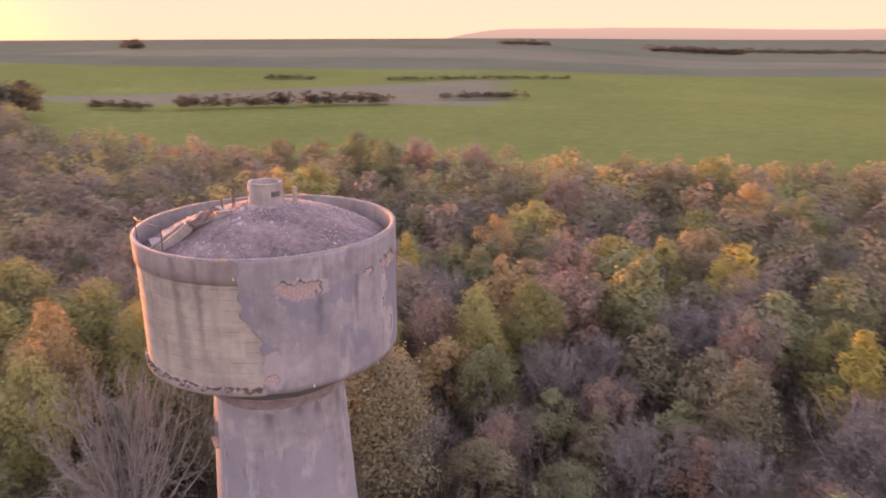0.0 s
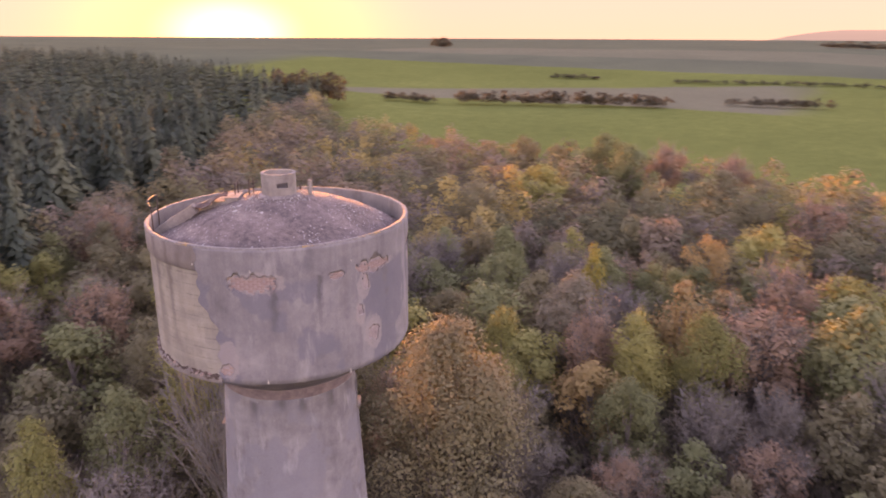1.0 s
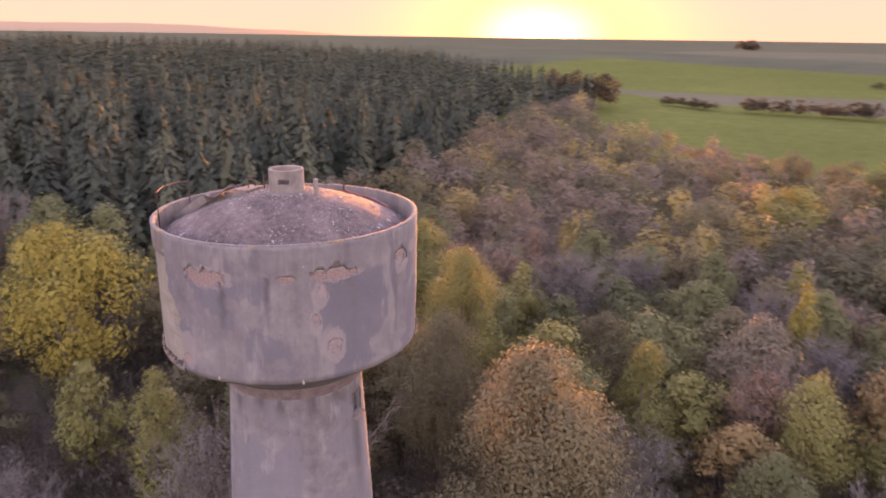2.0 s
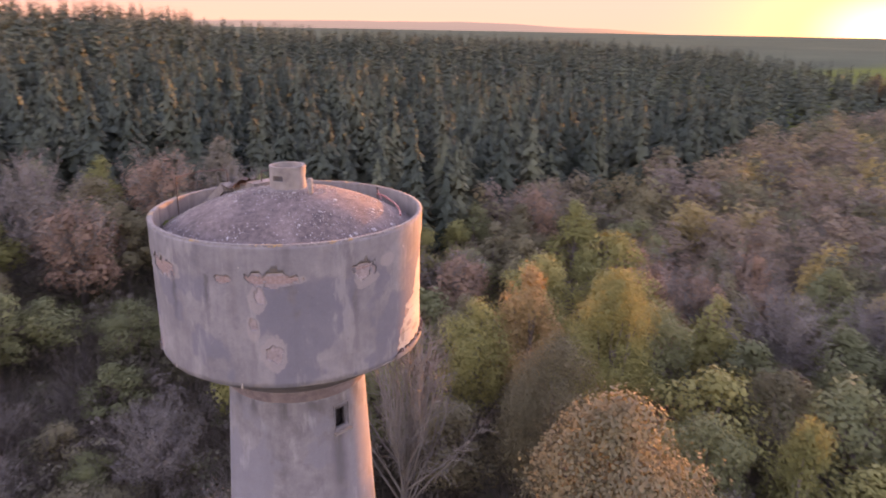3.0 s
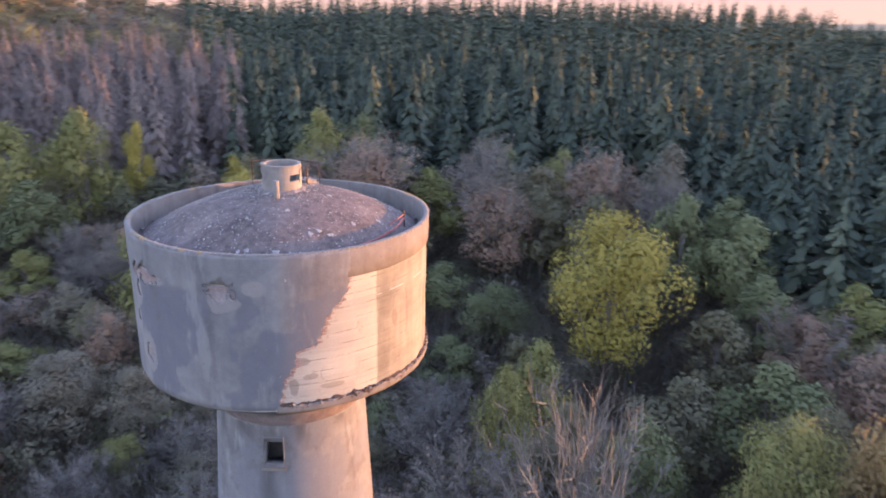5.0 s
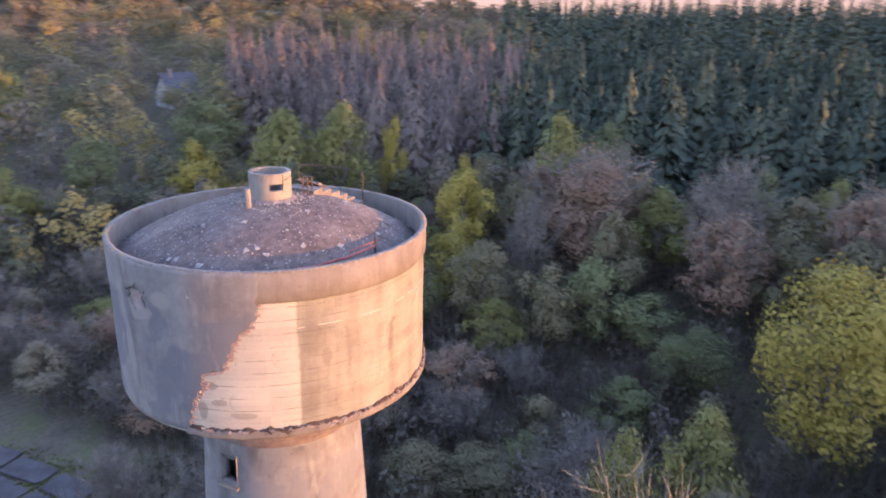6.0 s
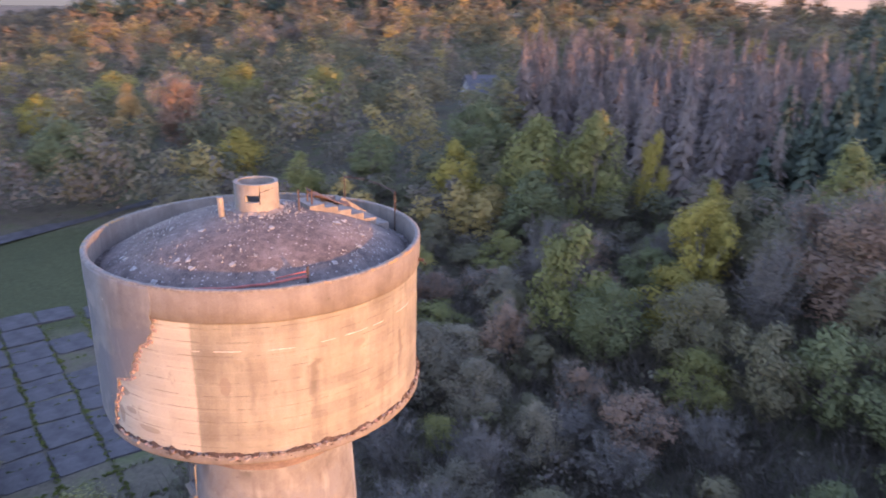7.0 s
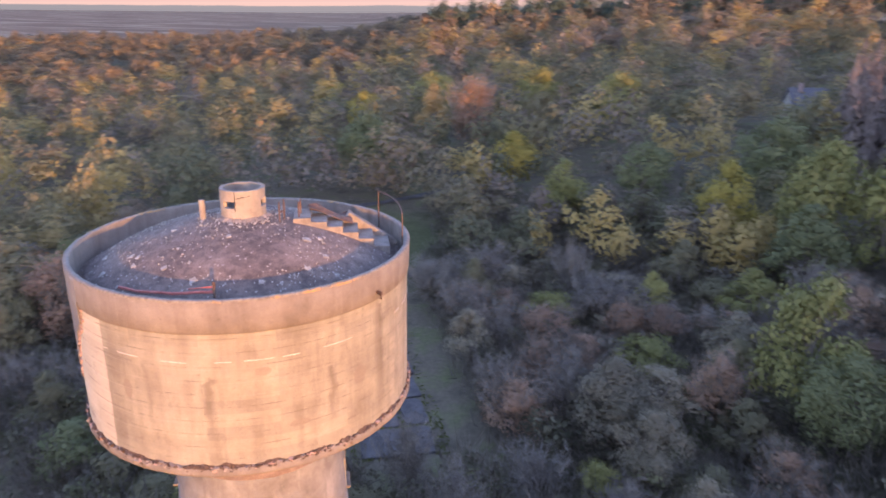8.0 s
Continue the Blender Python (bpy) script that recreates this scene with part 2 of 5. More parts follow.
        l.new(course.outputs["Value"], tone.inputs["Fac"])
        col = mix(n, l, 1.0, col, tone.outputs["Color"], "MULTIPLY")
        smear = noise_tex(n, l, 3.4, 5, 0.7, squash=(1, 1, 0.45))
        col = mix(n, l, maths(n, l, "MULTIPLY", span(n, l, smear.outputs["Fac"], 0.60, 0.74), 0.5), col, tuple(0.62 * v for v in stain))
    l.new(col, b.inputs["Base Color"])
    bump(n, l, b, mix(n, l, 0.5, fine.outputs["Fac"], mid.outputs["Fac"]), 0.5, 0.02)
    return m


RENDER = plaster_mat("grey_render", (0.142, 0.136, 0.133), (0.100, 0.097, 0.098), (0.195, 0.185, 0.176), drips=((-58, 2.0, 20.5, 23.0), (-40, 1.5, 21.0, 23.0)),
                     repair=(0.098, 0.101, 0.112), flakes=((-20, 22.3, 4, 0.55), (-15, 20.6, 6, 0.7), (-22, 21.4, 3, 0.5), (-12, 22.85, 13, 0.2), (22, 22.6, 7, 0.35), (-64, 22.8, 13, 0.4), (33, 23.0, 5, 0.25), (-78, 20.3, 6, 0.8)))
RIMMAT = plaster_mat("rim_render", (0.140, 0.121, 0.106), (0.100, 0.085, 0.075), (0.180, 0.159, 0.141), drips=((-116, 2.2, 22, 25), (-105.5, 1.8, 22, 25), (-60, 1.0, 22.9, 23.6)))
CONCRETE = plaster_mat("board_marked_concrete", (0.188, 0.172, 0.140), (0.142, 0.127, 0.101), (0.236, 0.219, 0.182), True,
                       (radians(30), radians(75.8), (0.345, 0.312, 0.258)), ((-116, 2.4, 19, 24), (-105.5, 2.2, 19, 24), (93, 1.2, 20.2, 22.4), (112, 2.2, 19.6, 22.0), (149, 1.6, 19.8, 21.9), (170, 2.5, 19, 23)),
                       flakes=((47, 20.9, 4, 0.14, (0.15, 0.125, 0.105)), (50, 20.45, 3, 0.12, (0.17, 0.14, 0.12)), (44, 20.2, 2, 0.3, (0.16, 0.13, 0.11)), (58, 20.1, 5, 0.10, (0.19, 0.16, 0.13)), (85, 21.5, 2, 0.25, (0.15, 0.125, 0.10)), (128, 22.1, 3, 0.12, (0.15, 0.125, 0.10)), (138, 20.6, 4, 0.1, (0.15, 0.125, 0.10)), (160, 21.3, 3, 0.3, (0.15, 0.125, 0.10))))
SHAFTMAT = plaster_mat("shaft_render", (0.150, 0.145, 0.143), (0.098, 0.093, 0.091), (0.208, 0.203, 0.200), repair=(0.128, 0.130, 0.138), drips=((-86, 7, 16.75, 17.8), (24, 9, 12, 16.6), (4, 13, 17.15, 17.9), (-45, 6, 16.9, 17.9), (-62, 8, 17.2, 17.9), (-20, 5, 16.6, 17.9), (48, 7, 17.0, 17.9), (80, 9, 17.3, 17.9)))
PALE = plaster_mat("pale_concrete", (0.180, 0.160, 0.140), (0.110, 0.094, 0.082), (0.245, 0.222, 0.195))


def dome_mat():
    m, n, l, b = nodes("dome_felt", 0.95)
    big, mid, fine = noise_tex(n, l, 0.8, 5), noise_tex(n, l, 5, 6, 0.7), noise_tex(n, l, 60, 3)
    r = ramp(n, [(0.38, (0.056, 0.043, 0.040)), (0.5, (0.106, 0.080, 0.072)), (0.64, (0.172, 0.132, 0.114))])
    l.new(mix(n, l, 0.5, big.outputs["Fac"], mid.outputs["Fac"]), r.inputs["Fac"])
    col = r.outputs["Color"]
    vo = n.new("ShaderNodeTexVoronoi")
    vo.inputs["Scale"].default_value = 9
    co = n.new("ShaderNodeTexCoord")
    l.new(mix(n, l, 0.03, co.outputs["Object"], mid.outputs["Color"]), vo.inputs["Vector"])
    sep = n.new("ShaderNodeSeparateColor")
    l.new(vo.outputs["Color"], sep.inputs[0])
    spot = maths(n, l, "MULTIPLY", maths(n, l, "SUBTRACT", 1.0, span(n, l, vo.outputs["Distance"], 0.12, 0.3)), span(n, l, sep.outputs[0], 0.70, 0.86))
    col = mix(n, l, maths(n, l, "MULTIPLY", spot, 0.6), col, (0.36, 0.33, 0.31))
    f = ramp(n, [(0.3, (0.62, 0.62, 0.62)), (0.7, (1.28, 1.27, 1.25))])
    l.new(fine.outputs["Fac"], f.inputs["Fac"])
    l.new(mix(n, l, 1.0, col, f.outputs["Color"], "MULTIPLY"), b.inputs["Base Color"])
    bump(n, l, b, mix(n, l, 0.5, mid.outputs["Fac"], fine.outputs["Fac"]), 0.6, 0.03)
    return m


DOME = dome_mat()


def coping_mat():
    m, n, l, b = nodes("coping_concrete", 0.92)
    big, mid = noise_tex(n, l, 0.9, 4), noise_tex(n, l, 12, 5, 0.7)
    r = ramp(n, [(0.3, (0.075, 0.066, 0.058)), (0.7, (0.185, 0.167, 0.150))])
    l.new(mid.outputs["Fac"], r.inputs["Fac"])
    spot = maths(n, l, "MULTIPLY", span(n, l, big.outputs["Fac"], 0.56, 0.64), span(n, l, mid.outputs["Fac"], 0.42, 0.55))
    l.new(mix(n, l, maths(n, l, "MULTIPLY", spot, 0.85), r.outputs["Color"], (0.30, 0.15, 0.045)), b.inputs["Base Color"])
    bump(n, l, b, mid.outputs["Fac"], 0.6, 0.02)
    return m


COPING = coping_mat()


def ground_mat():
    """Forest floor near by, meadow by the slabs, and fields in strips across the north."""
    m, n, l, b = nodes("ground", 1.0)
    b.inputs["Specular IOR Level"].default_value = 0.0
    co = n.new("ShaderNodeTexCoord")
    xyz = n.new("ShaderNodeSeparateXYZ")
    l.new(co.outputs["Object"], xyz.inputs[0])
    x, y = xyz.outputs[0], xyz.outputs[1]
    big, mid, fine = noise_tex(n, l, 0.012, 4), noise_tex(n, l, 0.25, 6, 0.65), noise_tex(n, l, 3.0, 5, 0.7)
    floor = ramp(n, [(0.3, (0.065, 0.058, 0.042)), (0.5, (0.105, 0.090, 0.065)), (0.7, (0.085, 0.10, 0.045))])
    l.new(mid.outputs["Fac"], floor.inputs["Fac"])
    grass = ramp(n, [(0.3, (0.065, 0.085, 0.028)), (0.55, (0.09, 0.112, 0.036)), (0.75, (0.13, 0.145, 0.048))])
    l.new(mix(n, l, 0.5, mid.outputs["Fac"], big.outputs["Fac"]), grass.inputs["Fac"])
    soil = ramp(n, [(0.3, (0.085, 0.086, 0.056)), (0.7, (0.120, 0.118, 0.076))])
    l.new(mix(n, l, 0.6, mid.outputs["Fac"], big.outputs["Fac"]), soil.inputs["Fac"])
    dull = ramp(n, [(0.3, (0.060, 0.072, 0.048)), (0.7, (0.085, 0.098, 0.062))])
    l.new(big.outputs["Fac"], dull.inputs["Fac"])
    wob = maths(n, l, "MULTIPLY", maths(n, l, "SUBTRACT", big.outputs["Fac"], 0.5), 60)
    d = maths(n, l, "ADD", maths(n, l, "ADD", y, maths(n, l, "MULTIPLY", x, 0.10)), maths(n, l, "MULTIPLY", wob, 0.3))
    e = maths(n, l, "ADD", maths(n, l, "ADD", y, maths(n, l, "MULTIPLY", x, 0.22)), maths(n, l, "MULTIPLY", wob, 0.15))
    col = mix(n, l, span(n, l, e, 116, 124), floor.outputs["Color"], grass.outputs["Color"])
    # brown strip behind the long hedge, west of it, and again the green beyond
    west = maths(n, l, "SUBTRACT", 1.0, span(n, l, maths(n, l, "ADD", x, wob), 20, 40))
    strip = maths(n, l, "MULTIPLY", maths(n, l, "MULTIPLY", span(n, l, d, 236, 242), maths(n, l, "SUBTRACT", 1.0, span(n, l, maths(n, l, "SUBTRACT", d, maths(n, l, "MULTIPLY", x, 0.5)), 330, 340))), west)
    col = mix(n, l, strip, col, soil.outputs["Color"])
    col = mix(n, l, span(n, l, d, 395, 402), col, dull.outputs["Color"])
    strip2 = maths(n, l, "MULTIPLY", span(n, l, d, 470, 476), maths(n, l, "SUBTRACT", 1.0, span(n, l, d, 560, 566)))
    col = mix(n, l, maths(n, l, "MULTIPLY", strip2, 0.8), col, soil.outputs["Color"])
    far_s = maths(n, l, "SUBTRACT", 1.0, span(n, l, maths(n, l, "ADD", y, wob), -470, -430))
    heath = ramp(n, [(0.38, (0.125, 0.085, 0.062)), (0.52, (0.165, 0.110, 0.078)), (0.60, (0.26, 0.20, 0.14)), (0.66, (0.16, 0.108, 0.075))])
    l.new(noise_tex(n, l, 0.004, 3, squash=(1, 5, 1)).outputs["Fac"], heath.inputs["Fac"])
    col = mix(n, l, far_s, col, heath.outputs["Color"])
    far_w = maths(n, l, "SUBTRACT", 1.0, span(n, l, maths(n, l, "ADD", x, wob), -300, -260))
    col = mix(n, l, far_w, col, dull.outputs["Color"])
    vx, vy = maths(n, l, "SUBTRACT", x, 33), maths(n, l, "ADD", y, 60)
    rr = maths(n, l, "SQRT", maths(n, l, "ADD", maths(n, l, "MULTIPLY", vx, vx), maths(n, l, "MULTIPLY", vy, vy)))
    rr = maths(n, l, "ADD", rr, maths(n, l, "MULTIPLY", maths(n, l, "SUBTRACT", mid.outputs["Fac"], 0.5), 12))
    col = mix(n, l, maths(n, l, "SUBTRACT", 1.0, span(n, l, rr, 14, 19)), col, mix(n, l, 0.75, grass.outputs["Color"], (0.050, 0.052, 0.034)))
    f = ramp(n, [(0.3, (0.7, 0.7, 0.7)), (0.7, (1.2, 1.2, 1.2))])
    l.new(fine.outputs["Fac"], f.inputs["Fac"])
    l.new(mix(n, l, 1.0, col, f.outputs["Color"], "MULTIPLY"), b.inputs["Base Color"])
    bump(n, l, b, fine.outputs["Fac"], 0.6, 0.15)
    return m


GROUND = ground_mat()


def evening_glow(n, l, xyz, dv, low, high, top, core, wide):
    """Low and high tints, and the sun's glow in the air about it, painted on the hills too."""
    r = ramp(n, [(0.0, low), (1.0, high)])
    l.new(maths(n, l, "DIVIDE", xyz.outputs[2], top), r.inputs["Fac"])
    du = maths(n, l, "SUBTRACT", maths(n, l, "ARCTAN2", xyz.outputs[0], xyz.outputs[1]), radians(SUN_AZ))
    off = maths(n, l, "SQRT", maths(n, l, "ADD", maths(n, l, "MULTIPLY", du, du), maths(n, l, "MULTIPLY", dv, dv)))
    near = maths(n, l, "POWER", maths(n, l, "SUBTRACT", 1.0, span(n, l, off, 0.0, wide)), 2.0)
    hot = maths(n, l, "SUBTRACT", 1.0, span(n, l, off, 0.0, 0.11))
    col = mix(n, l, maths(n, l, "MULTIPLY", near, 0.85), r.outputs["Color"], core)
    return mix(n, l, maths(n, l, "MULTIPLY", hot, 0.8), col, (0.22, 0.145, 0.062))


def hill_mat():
    # distance haze and sun glow are painted in as emission; the hills shine unlit
    m, n, l, b = nodes("painted_haze_hills", 1.0)
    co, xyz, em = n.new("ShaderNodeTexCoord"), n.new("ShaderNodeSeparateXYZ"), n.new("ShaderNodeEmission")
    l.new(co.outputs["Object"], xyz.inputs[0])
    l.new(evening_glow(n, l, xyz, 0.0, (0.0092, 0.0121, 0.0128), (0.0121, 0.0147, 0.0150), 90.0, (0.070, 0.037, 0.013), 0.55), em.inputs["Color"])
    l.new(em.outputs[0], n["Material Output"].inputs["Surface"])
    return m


def low_sky():
    """The hazy air low over the horizon, peach and brighter about the sun, into the clear sky above."""
    l = world.node_tree.links
    co, xyz = wn.new("ShaderNodeTexCoord"), wn.new("ShaderNodeSeparateXYZ")
    l.new(co.outputs["Generated"], xyz.inputs[0])
    haze, mx = wn.new("ShaderNodeBackground"), wn.new("ShaderNodeMixShader")
    dv = maths(wn, l, "MULTIPLY", xyz.outputs[2], 1.9)
    l.new(evening_glow(wn, l, xyz, dv, (0.0270, 0.0232, 0.0196), (0.0250, 0.0225, 0.0218), 0.065, (0.082, 0.045, 0.018), 0.36), haze.inputs["Color"])
    l.new(span(wn, l, xyz.outputs[2], 0.045, 0.13), mx.inputs[0])
    l.new(haze.outputs[0], mx.inputs[1])
    l.new(wn["Background"].outputs[0], mx.inputs[2])
    l.new(mx.outputs[0], wn["World Output"].inputs["Surface"])


low_sky()
FARMAT = hill_mat()


# ---- building helpers ----
class Form:
    """Vertices and faces gathered piece by piece."""

    def __init__(self):
        self.v, self.f = [], []

    def add(self, verts, faces):
        k = len(self.v)
        self.v += [tuple(p) for p in verts]
        self.f += [tuple(i + k for i in f) for f in faces]
        return self

    def box(self, m, sx, sy, sz, worn=0.0, rnd=random):
        c = [m @ Vector((x * sx / 2 + rnd.uniform(-worn, worn), y * sy / 2 + rnd.uniform(-worn, worn), z * sz / 2 + rnd.uniform(-worn, worn)))
             for z in (-1, 1) for y in (-1, 1) for x in (-1, 1)]
        return self.add(c, [(0, 2, 3, 1), (4, 5, 7, 6), (0, 1, 5, 4), (2, 6, 7, 3), (0, 4, 6, 2), (1, 3, 7, 5)])

    def tube(self, pts, radii, sides=6, caps=True):
        pts = [Vector(p) for p in pts]
        rings = []
        for i, p in enumerate(pts):
            d = (pts[min(i + 1, len(pts) - 1)] - pts[max(i - 1, 0)]).normalized()
            u = d.orthogonal().normalized()
            w = d.cross(u)
            rings.append([p + radii[i] * (math.cos(a) * u + math.sin(a) * w) for a in [2 * math.pi * k / sides for k in range(sides)]])
        faces = [(i * sides + k, i * sides + (k + 1) % sides, (i + 1) * sides + (k + 1) % sides, (i + 1) * sides + k)
                 for i in range(len(pts) - 1) for k in range(sides)]
        if caps:
            faces += [tuple(reversed(range(sides))), tuple(range((len(pts) - 1) * sides, len(pts) * sides))]
        return self.add([p for r in rings for p in r], faces)

    def lathe(self, profile, n=128, a0=0.0, a1=2 * math.pi, wobble=None):
        """Turns (r, z) pairs round the z axis."""
        full = abs(a1 - a0 - 2 * math.pi) < 1e-6
        cols = n if full else n + 1
        verts = []
        for i in range(cols):
            a = a0 + (a1 - a0) * i / n
            for j, (r, z) in enumerate(profile):
                dr, dz = wobble(a, r, z, j) if wobble else (0, 0)
                verts.append(((r + dr) * math.cos(a), (r + dr) * math.sin(a), z + dz))
        k = len(profile)
        faces = [(i * k + j, ((i + 1) % cols) * k + j, ((i + 1) % cols) * k + j + 1, i * k + j + 1) for i in range(n) for j in range(k - 1)]
        return self.add(verts, faces)

    def mesh(self, name, smooth=False):
        me = bpy.data.meshes.new(name)
        me.from_pydata(self.v, [], self.f)
        if smooth:
            me.shade_smooth()
        me.update()
        return me


def part(name, form, material, parent, label="", smooth=False):
    me = form.mesh(name, smooth) if isinstance(form, Form) else form
    if material and not me.materials:
        me.materials.append(material)
    ob = new(name, me)
    ob.parent = parent
    if label:
        ob["label"] = label
    return ob


def thing(name, label, category, at=(0, 0, 0), group="", kind="", turn=0.0):
    ob = new(name)
    ob.empty_display_size = 0.3
    ob.matrix_basis = pose(*at, 0, 0, turn)
    return tagged(ob, label, category, group, kind)


def cards(name, quads, ways=None):
    """A mesh of separate four-cornered cards from an array (n, 4, 3), shaded along the given directions (n, 3)."""
    q = np.asarray(quads, dtype=np.float32)
    n = len(q)
    me = bpy.data.meshes.new(name)
    me.vertices.add(4 * n)
    me.vertices.foreach_set("co", q.ravel())
    me.loops.add(4 * n)
    me.loops.foreach_set("vertex_index", np.arange(4 * n, dtype=np.int32))
    me.polygons.add(n)
    me.polygons.foreach_set("loop_start", np.arange(0, 4 * n, 4, dtype=np.int32))
    me.polygons.foreach_set("loop_total", np.full(n, 4, dtype=np.int32))
    me.update(calc_edges=True)
    if ways is not None:
        at = me.attributes.new("custom_normal", "FLOAT_VECTOR", "POINT")
        at.data.foreach_set("vector", np.repeat(np.asarray(ways, dtype=np.float32), 4, axis=0).ravel())
    return me


def smooth(lo, hi, x):
    t = min(1, max(0, (x - lo) / (hi - lo)))
    return t * t * (3 - 2 * t)


def lie(x, y):
    """The ground's height: level at the tower, a wooded hill from west to south, fields rising to the north."""
    r, a = math.hypot(x, y), math.atan2(x, y)
    c = max(0, math.cos(a + radians(112)))
    w = 7 * c**1.3 * smooth(20, 60, r) + 17 * c**2.3 * smooth(60, 300, r)
    s = max(0, math.cos(a + radians(165)))**4 * (11 * smooth(45, 125, r) + 7 * smooth(125, 300, r))
    q = math.degrees(a) % 360
    s += 10.5 * smooth(150, 163, q) * (1 - smooth(214, 236, q)) * smooth(120, 270, r)
    n = max(0, math.cos(a - radians(5))) * (6 * smooth(110, 260, r) + (4 + 10.5 * (1 - smooth(3, 24, math.degrees(a)))) * smooth(260, 620, r))
    return (w**4 + s**4)**0.25 + n - 12 * smooth(660, 1300, r) * max(0, math.cos(a))


# ---- ground ----
def build_ground():
    radii = [0.0] + [2.5 * 1.075**i for i in range(104)]
    radii = [r for r in radii if r < 4600]
    n = 220
    f = Form()
    verts, faces = [(0, 0, 0)], []
    for r in radii[1:]:
        for k in range(n):
            a = 2 * math.pi * k / n
            x, y = r * math.sin(a), r * math.cos(a)
            bumpy = 0.35 * noise.noise((x * 0.08, y * 0.08, 3)) * smooth(8, 30, r)
            if -60 < y < -20 and 0 < x < 40:
                bumpy = 0
            verts.append((x, y, lie(x, y) + bumpy - 0.02))
    faces += [(0, 1 + (k + 1) % n, 1 + k) for k in range(n)]
    for i in range(len(radii) - 2):
        for k in range(n):
            b, c = 1 + i * n, 1 + (i + 1) * n
            faces.append((b + k, b + (k + 1) % n, c + (k + 1) % n, c + k))
    f.add(verts, faces)
    ob = new("ground", f.mesh("ground", True))
    ob.data.materials.append(GROUND)
    tagged(ob, "forest floor, meadow and farm fields rising to the horizon", "ground", kind="structure")


build_ground()
SKYLINE = ((-180, 0.25), (-140, 0.2), (-100, 0.2), (-77, 0.42), (-68, 0.42), (-60, 0.1), (-52, -0.35), (-30, -0.6), (-2, -0.5), (5, 0.42), (15, 0.46), (28, 0.28), (45, 0.45), (90, 0.3), (128, -0.03), (144, 0.08), (160, 0.32), (180, 0.25))


def far_height(a):
    """The height of the farthest hills, by the compass angle."""
    for (a0, e0), (a1, e1) in zip(SKYLINE, SKYLINE[1:]):
        if a0 <= a <= a1:
            return 30 + 4300 * math.tan(radians(e0 + (e1 - e0) * smooth(a0, a1, a))) + 3.5 * noise.noise((a * 0.35, 1, 4)) + 1.2 * noise.noise((a * 1.7, 2, 8))


def build_far_hills():
    n = 720
    verts = []
    for i in range(n):
        a = -180 + 360 * i / n
        for z in (-70, far_height(a)):
            verts.append((4300 * math.sin(radians(a)), 4300 * math.cos(radians(a)), z))
    faces = [(2 * i, 2 * i + 1, 2 * ((i + 1) % n) + 1, 2 * ((i + 1) % n)) for i in range(n)]
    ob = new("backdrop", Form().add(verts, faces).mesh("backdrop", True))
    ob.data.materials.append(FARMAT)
    tagged(ob, "far hills with haze and sun glow painted as emission", "hills", kind="structure")


build_far_hills()


# ---- the water tower ----
RT, ZT = 4.44, 23.88        # rim radius and height
RC = 4.372                   # bare concrete drum
ZB = 19.55                  # foot of the drum's wall
E1 = lambda z: radians(39 + 6 * smooth(19.7, 21.2, z) + 8 * smooth(21.15, 21.42, z) + 11.5 * smooth(21.5, 23.1, z) + 0.5 * math.sin(7 * z) + 0.5 * math.sin(23 * z))   # ragged edge by the pale patch
E2 = lambda z: radians(-81.5 - 7 * smooth(21.3, 22.2, z) + 0.8 * math.sin(11 * z))                         # ragged edge on the other side
SPOUT = 168.0
SPALLS = [(-66, 22.82, 8.5, 0.26, 1), (-15, 22.90, 8.5, 0.24, 2), (-19, 22.45, 2.0, 0.22, 3), (-15, 20.6, 2.4, 0.28, 4), (20.5, 22.88, 5.2, 0.26, 5), (-33, 22.85, 3.2, 0.12, 6), (-22, 21.5, 1.2, 0.16, 7), (-79, 19.95, 3.0, 0.2, 8)]


def bare(a, z):
    """True where the render has come off the brick skin."""
    d = math.degrees(a)
    for ca, cz, wa, wz, k in SPALLS:
        e = ((d - ca) / wa)**2 + ((z - cz) / wz)**2
        if e < 1.12 + 1.2 * noise.noise((d * 0.2, z * 2.6, k * 7.0)) + 0.9 * noise.noise((d * 0.6, z * 8.0, k * 5.0)):
            return True
    return False


